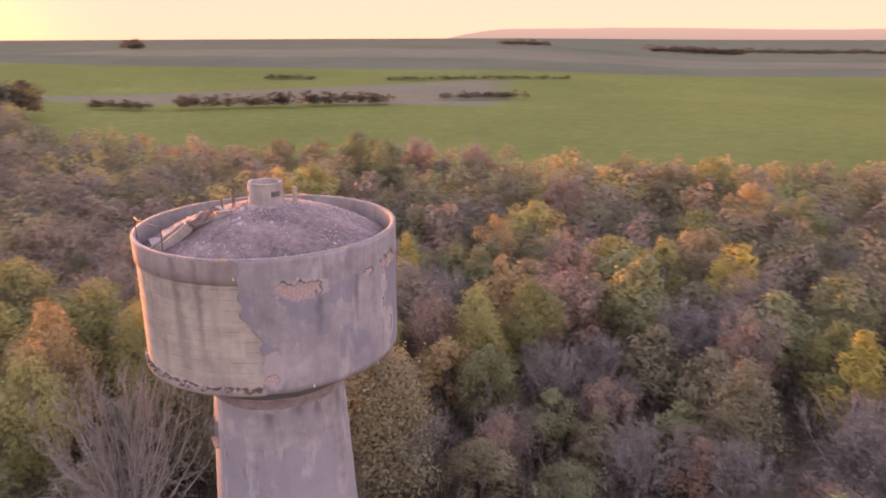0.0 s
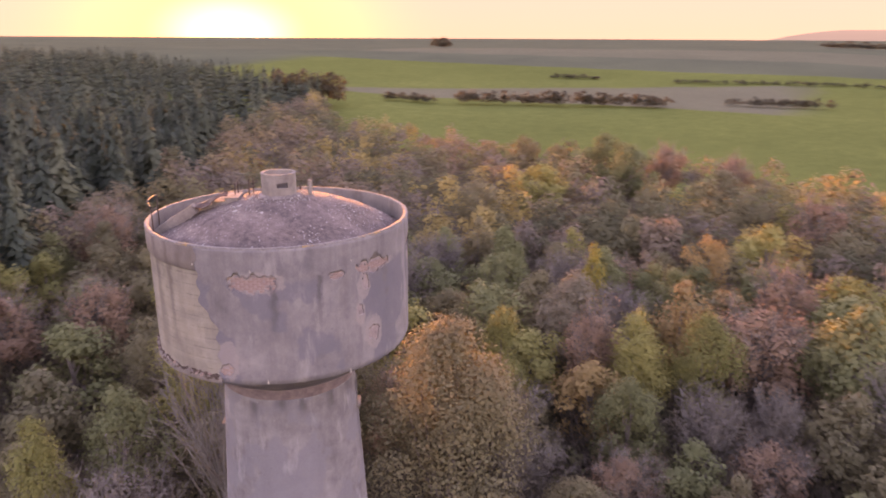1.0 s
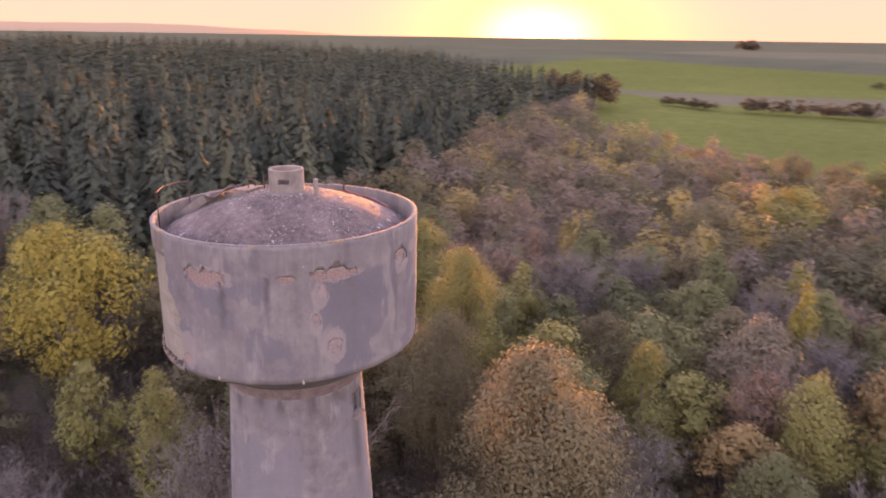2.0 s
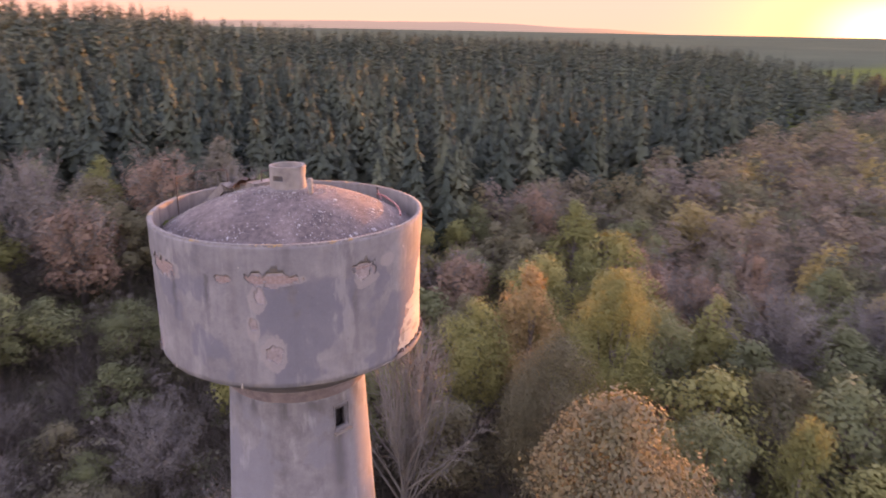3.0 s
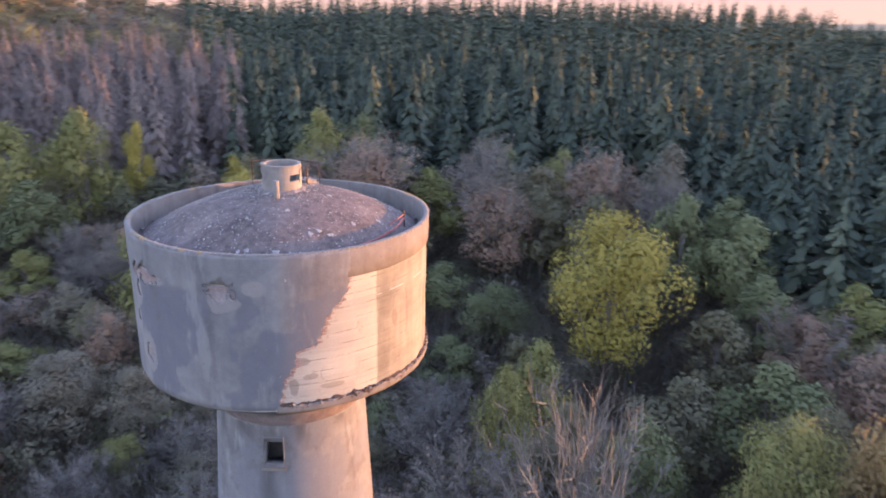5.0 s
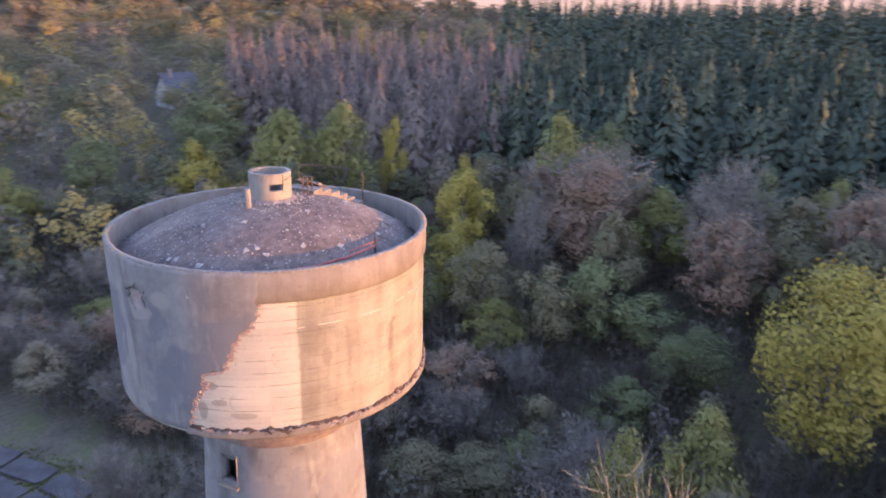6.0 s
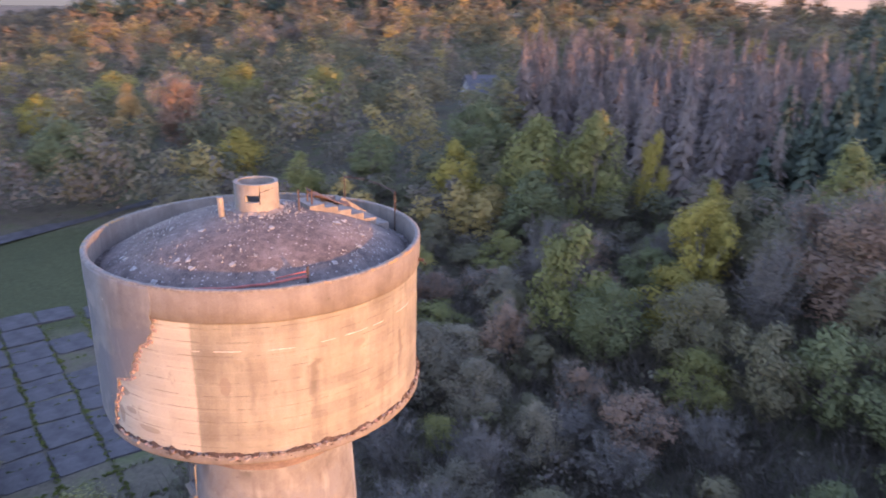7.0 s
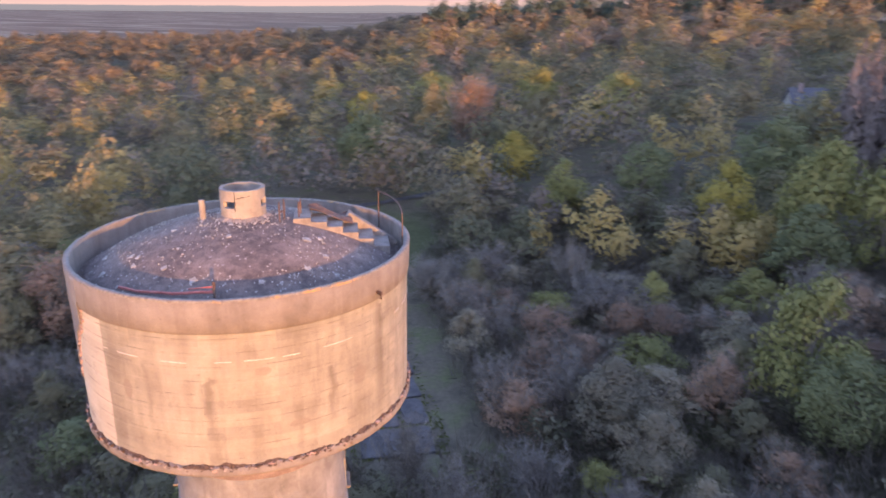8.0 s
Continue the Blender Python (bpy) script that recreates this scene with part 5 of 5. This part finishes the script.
def conifer_cards(seed, tiers=16, arms=9, size=1.0):
    """A spire of drooping boughs, each a few overlapping sprays, ragged in outline."""
    rng = np.random.default_rng(seed)
    q = []
    for i in range(tiers * arms):
        h = 0.10 + 0.88 * (i + rng.uniform(0, 1)) / (tiers * arms)
        reach = ((1 - h)**0.8 * (0.9 + 0.16 * math.sin(h * 37 + seed)) + 0.03) * rng.uniform(0.55, 1.12)
        a = rng.uniform(0, 2 * math.pi)
        d, s = np.array([math.cos(a), math.sin(a), 0]), np.array([-math.sin(a), math.cos(a), 0])
        root = np.array([0, 0, h])
        for u0, u1 in ((0.12, 0.62), (0.45, 1.0)):
            lift = rng.uniform(-0.012, 0.02)
            b0 = root + d * reach * u0 + (0, 0, lift)
            tip = root + d * reach * u1 + (0, 0, lift - 0.07 * reach * u1 - rng.uniform(0.004, 0.03))
            w = (0.17 * reach * (1.3 - 0.5 * u0) + 0.018) * size
            mid = b0 + (tip - b0) * 0.5
            tilt = rng.uniform(-0.012, 0.012)
            q.append([b0, mid - s * w + (0, 0, -0.014 + tilt), tip, mid + s * w + (0, 0, -0.014 - tilt)])
    q.append([(0.03, 0, 0.92), (0, 0.03, 0.92), (0.0, 0, 1.04), (0, 0, 1.04)])
    q = np.array(q)
    c = q.mean(1)
    return q, unit(c * (1, 1, 0) * 2.5 / np.maximum(0.25, np.linalg.norm(c[:, :2], axis=1, keepdims=True)) + (0, 0, 1.1) + rng.normal(0, 0.3, (len(q), 3)))


def far_tree(seed, shape, n=95, size=0.17):
    q, nv, _ = crown_cards(seed, n, 15, size, shape, 0.34, (0.26, 0.46))
    q[..., 2] = 0.12 + 0.88 * q[..., 2] / ASPECT[shape]
    return q, nv


conifers = [conifer_cards(s, 22, 12) for s in range(5)]
far_conifers = [conifer_cards(30 + s, 8, 6, 1.95) for s in range(5)]
pines = [far_tree(180 + s, "broad", 260, 0.085) for s in range(4)]
rounds = [far_tree(100 + s, ("round", "broad", "tall")[s % 3], 200, 0.095) for s in range(6)]
near_mix = [far_tree(140 + s, ("round", "broad", "dome")[s % 3], 520, 0.056) for s in range(6)]
hedge_mix = [far_tree(150 + s, ("round", "broad", "tall")[s % 3], 260, 0.085) for s in range(6)]
shrubs = [far_tree(160 + s, "broad", 200, 0.066) for s in range(5)]


def brush_cards(seed, n=160):
    """A thicket of fine bare twigs, fanning up from the ground."""
    rng = np.random.default_rng(seed)
    a, q = rng.uniform(0, 2 * math.pi, n), np.sqrt(rng.uniform(0, 1, n))
    base = np.stack([0.8 * q * np.cos(a), 0.8 * q * np.sin(a), rng.uniform(0.1, 0.75, n) * (1.1 - 0.5 * q)], 1)
    way = unit(np.stack([0.6 * np.cos(a), 0.6 * np.sin(a), 0 * a + 0.8], 1) + rng.normal(0, 0.45, (n, 3)))
    ln = rng.uniform(0.18, 0.42, (n, 1))
    side = unit(np.cross(way, rng.normal(0, 1, (n, 3)))) * 0.011
    return np.stack([base - side, base + side, base + way * ln + side * 0.25, base + way * ln - side * 0.25], 1), unit(way * (1, 1, 0.4) + (0, 0, 0.6))


brush = [brush_cards(170 + s) for s in range(5)]

BACK = ((-137, 300), (-80, 330), (-62, 420), (-48, 400), (-42, 330), (-36, 262), (-31, 238))


def forest_back(a):
    for (a0, r0), (a1, r1) in zip(BACK, BACK[1:]):
        if a0 <= a <= a1:
            return r0 + (r1 - r0) * (a - a0) / (a1 - a0)
    return 0


mass("conifer_forest", "dense dark green conifer forest on the western hill", "forest",
     scatter(1, 4.7, lambda x, y, r, a: -138 < a < -42 and forest_edge(a) < r < 140, 140, 48, 0.5), conifers, CONIFER, (10.5, 18), (3.0, 4.3), 1)
mass("hill_forest", "conifer forest running up to the western skyline", "forest",
     scatter(11, 5.8, lambda x, y, r, a: -90 < a < -32 and max(138, forest_edge(a)) < r < forest_back(a), 420, 138), far_conifers, CONIFER, (8.5, 13), (2.7, 4.0), 11)
mass("hill_forest", "tall conifer forest on the crest of the western hill", "forest",
     scatter(12, 5.8, lambda x, y, r, a: -140 < a <= -90 and 138 < r < 310, 310, 138), far_conifers, CONIFER, (11.5, 17), (2.8, 4.2), 12)
mass("larch_wood", "band of tall reddish-brown bare larches", "forest",
     scatter(2, 3.9, lambda x, y, r, a: -164 < a < -137 and forest_edge(a) < r < 140, 140, 66, 0.5), [conifer_cards(40 + s, 20, 11, 0.7) for s in range(4)], LARCH, (12, 18), (2.4, 3.6), 2)
mass("autumn_wood", "mixed autumn woodland in green, gold and grey", "forest",
     scatter(3, 8.7, lambda x, y, r, a: (a < -163 or a > 122 or (a < -137 and r > 138)) and 75 < r < 230, 230), near_mix, MIXED, (8, 13), (4.2, 6.8), 3)
mass("outer_wood", "outer trees of the mixed autumn wood", "forest", outer_spots, [far_tree(190 + s, ("round", "broad", "tall")[s % 3], 1100, 0.050) for s in range(5)], MIXED, (7, 9.8), (3.2, 4.8), 8)
mass("northern_wood", "mixed autumn wood up to the field edge", "forest",
     scatter(4, 7.0, lambda x, y, r, a: -47 < a < 60 and r > 66 and r < forest_edge(a) and (y + 0.22 * x < 124 or a < -31), 240), near_mix, MIXED, (7.5, 11), (3.8, 6.0), 4)
mass("distant_wood", "brown autumn woods on the far slopes", "forest",
     scatter(5, 13, lambda x, y, r, a: 118 < a < 162 or (r < 320 and (a >= 162 or a < -140)), 560, 215), rounds, BROWN, (9, 14), (5.5, 8), 5)
mass("crest_pines", "dark pines along the crest of the southern hill", "forest",
     scatter(7, 7, lambda x, y, r, a: (a > 160 or a < -150) and 262 < r < 300, 300, 262), pines, CONIFER, (12, 16.5), (3.0, 5.0), 7)
mass("undergrowth", "tangled scrub and saplings under the trees", "scrub",
     scatter(6, 3.6, lambda x, y, r, a: not 55 < a < 112, 78, 6, 0.2), shrubs, SCRUB, (1.8, 5.0), (1.6, 2.8), 6)
mass("bare_thicket", "grey-brown thicket of bare twigs between the trees", "scrub",
     scatter(9, 3.0, lambda x, y, r, a: not 55 < a < 112, 74, 6, 0.1), brush, BRUSH, (3.0, 6.5), (1.6, 2.9), 9)


# ---- hedges and far trees in the fields ----
def hedge(name, label, x0, y0, x1, y1, n, height, width, seed):
    rng = random.Random(seed)
    spots = []
    n = int(1.9 * n)
    for i in range(n):
        u = (i + rng.uniform(-0.4, 0.4)) / n
        spots.append((x0 + (x1 - x0) * u + rng.uniform(-2, 2), y0 + (y1 - y0) * u + rng.uniform(-2, 2)))
    mass(name, label, "hedge", spots, hedge_mix, HEDGE, height, width, seed)


hedge("field_hedge", "dark overgrown hedge crossing the green field", -86, 226, -14, 243, 26, (3.5, 6.5), (2.6, 4.2), 21)
hedge("field_hedge", "short dark hedge standing in the green field", 6, 257, 36, 255, 12, (2.5, 4.0), (2.2, 3.2), 22)
hedge("field_hedge", "dark overgrown hedge crossing the green field", -118, 228, -95, 226, 8, (2.5, 4.0), (2.4, 3.4), 23)
hedge("field_hedge", "thin hedge line far across the fields", -24, 345, 72, 352, 24, (1.2, 2.6), (2, 3.4), 24)
hedge("field_hedge", "short thin hedge far across the fields", -88, 352, -58, 350, 9, (1.4, 3.2), (2, 3.6), 25)
hedge("far_copse", "dark copse on the far northern plain", 215, 720, 300, 700, 18, (5, 9), (6, 10), 28)
hedge("far_copse", "dark copse on the far northern plain", 60, 690, 105, 685, 10, (4, 7), (5, 8), 29)
hedge("far_copse", "long dark wood on the far northern plain", 420, 1180, 760, 1060, 34, (6, 11), (9, 14), 30)
hedge("hilltop_trees", "clump of trees on the far ridge", -252, 570, -238, 572, 6, (7, 11), (4, 6), 26)
hedge("wood_edge_trees", "tall trees at the forest's outer edge", -140, 190, -119, 198, 8, (11, 13.5), (4.5, 6.5), 27)


# ---- paving slabs ----
def slab_mesh(w, d, rnd):
    """A slab with uneven edges, a worn corner and softened arrises."""
    out = []
    for k, (sx, sy) in enumerate(((-1, -1), (1, -1), (1, 1), (-1, 1))):
        cut = rnd.choice((0.05, 0.08, 0.3))
        cx, cy = sx * w / 2, sy * d / 2
        if k % 2 == 0:
            out += [(cx, cy - sy * cut), (cx - sx * cut, cy)]
        else:
            out += [(cx - sx * cut, cy), (cx, cy - sy * cut)]
    ring = []
    for k in range(len(out)):
        (x0, y0), (x1, y1) = out[k], out[(k + 1) % len(out)]
        for u in (0.0, 0.35, 0.7):
            ring.append((x0 + (x1 - x0) * u + rnd.uniform(-0.03, 0.03), y0 + (y1 - y0) * u + rnd.uniform(-0.03, 0.03)))
    n = len(ring)
    verts = [(x, y, -0.12) for x, y in ring] + [(x, y, 0.04) for x, y in ring] + [(x * 0.975, y * 0.975, 0.065) for x, y in ring]
    faces = [(k, (k + 1) % n, n + (k + 1) % n, n + k) for k in range(n)] + [(n + k, n + (k + 1) % n, 2 * n + (k + 1) % n, 2 * n + k) for k in range(n)] + [tuple(range(2 * n, 3 * n))]
    me = Form().add(verts, faces).mesh("slab")
    me.materials.append(SLAB)
    return me


def build_paving():
    pv = thing("paving", "old concrete road slabs with grass in the joints", "paving", kind="structure")
    rnd = random.Random(8)
    narrow, wide = [slab_mesh(3.5, 1.8, rnd) for _ in range(4)], [slab_mesh(3.5, 3.15, rnd) for _ in range(6)]
    ex, ey = Vector((0.862, 0.507, 0)), Vector((0.507, -0.862, 0))
    o = Vector((4.6, -25.2, 0.0))
    yaw0 = math.degrees(math.atan2(ey.y, ey.x))
    for i in range(5):
        for j in range(9):
            if (i == 0 and j > 7) or (i > 1 and j < 1) or (rnd.random() < 0.15 and not (i < 2 and j < 4)):
                continue
            c = o + ex * (0.0, 2.76, 6.85, 10.2, 13.6)[i] + ey * (1.05 + 3.82 * j + (0.0 if i < 2 else 1.5))
            ob = new("slab", rnd.choice(narrow if i == 0 else wide))
            ob.parent = pv
            ob.matrix_basis = pose(c.x, c.y, lie(c.x, c.y) + rnd.uniform(0.02, 0.10), rnd.uniform(-1.6, 1.6), rnd.uniform(-1.5, 1.5), yaw0 + rnd.uniform(-6, 6) + rnd.choice((0, 180)))
    q = []
    rng = np.random.default_rng(3)
    for _ in range(14000):
        u, v = rng.uniform(-2, 15), rng.uniform(-1, 34)
        edge = min(abs((v + 0.86) % 3.82), max(0, abs(u + 1.7) - 0.5), abs(u - 1.03), abs(u - 4.8), abs(u - 8.5), abs(u - 11.9))
        if edge > 0.17 and rng.random() < 0.995:
            continue
        c = np.array(o) + np.array(ex) * u + np.array(ey) * v
        a, h, w = rng.uniform(0, 3.14), rng.uniform(0.08, 0.28), rng.uniform(0.1, 0.25)
        s = np.array([math.cos(a) * w, math.sin(a) * w, 0])
        q.append([c - s, c + s, c + s * 0.6 + (0, 0, h), c - s * 0.7 + (0, 0, h * 0.8)])
    me = cards("joint_grass", np.array(q))
    me.materials.append(MOSS)
    tagged(new("joint_grass", me), "grass tufts growing between the road slabs", "grass", kind="stuff")


def build_track():
    f = Form()
    pts = [(24 + 3.0 * i, -86 + 2.05 * i + 0.06 * i * i) for i in range(14)]
    verts, faces = [], []
    for i, (x, y) in enumerate(pts):
        for s in (-1.7, 1.7):
            verts.append((x - 0.55 * s, y + 0.83 * s, lie(x, y) + 0.06))
    faces = [(2 * i, 2 * i + 2, 2 * i + 3, 2 * i + 1) for i in range(len(pts) - 1)]
    ob = new("road", f.add(verts, faces).mesh("road"))
    ob.data.materials.append(SLAB)
    tagged(ob, "narrow grey lane past the meadow", "road", kind="structure")


def build_house():
    h = thing("house", "small house with grey roof half hidden by trees", "house", (-29.0, -129.0, lie(-29.0, -129.0)), turn=16)
    w, d, e, r = 6.6, 6.0, 2.6, 6.2
    f = Form().add([(-w / 2, -d / 2, -0.5), (w / 2, -d / 2, -0.5), (w / 2, d / 2, -0.5), (-w / 2, d / 2, -0.5), (-w / 2, -d / 2, e), (w / 2, -d / 2, e), (w / 2, d / 2, e), (-w / 2, d / 2, e), (-w / 2, 0, r), (w / 2, 0, r)],
                   [(0, 1, 5, 4), (2, 3, 7, 6), (1, 2, 6, 9, 5), (3, 0, 4, 8, 7)])
    part("wall", f, WALLMAT, h)
    for s in (-1, 1):
        ln = math.hypot(d / 2 + 0.5, r - e + 0.3)
        m = Matrix.Translation((0, s * (d / 4 + 0.2), (r + e) / 2 - 0.02)) @ pose(0, 0, 0, -s * math.degrees(math.atan2(r - e + 0.3, d / 2 + 0.5)), 0, 0)
        part("roof", Form().box(m, w + 0.8, ln, 0.16, 0.01), ROOFING, h, "grey sheet roof")
    part("chimney", Form().box(pose(1.8, 0.6, r + 0.2), 0.6, 0.6, 1.6, 0.01), BRICK, h)
    for x in (-1.9, 1.9):
        wd = part("window", Form().box(pose(x, d / 2 + 0.01, 1.7), 1.0, 0.08, 1.2), DARK, h)
        part("frame", Form().box(pose(x, d / 2 + 0.03, 1.06), 1.2, 0.14, 0.08), WALLMAT, wd)


build_paving()
build_track()
build_house()
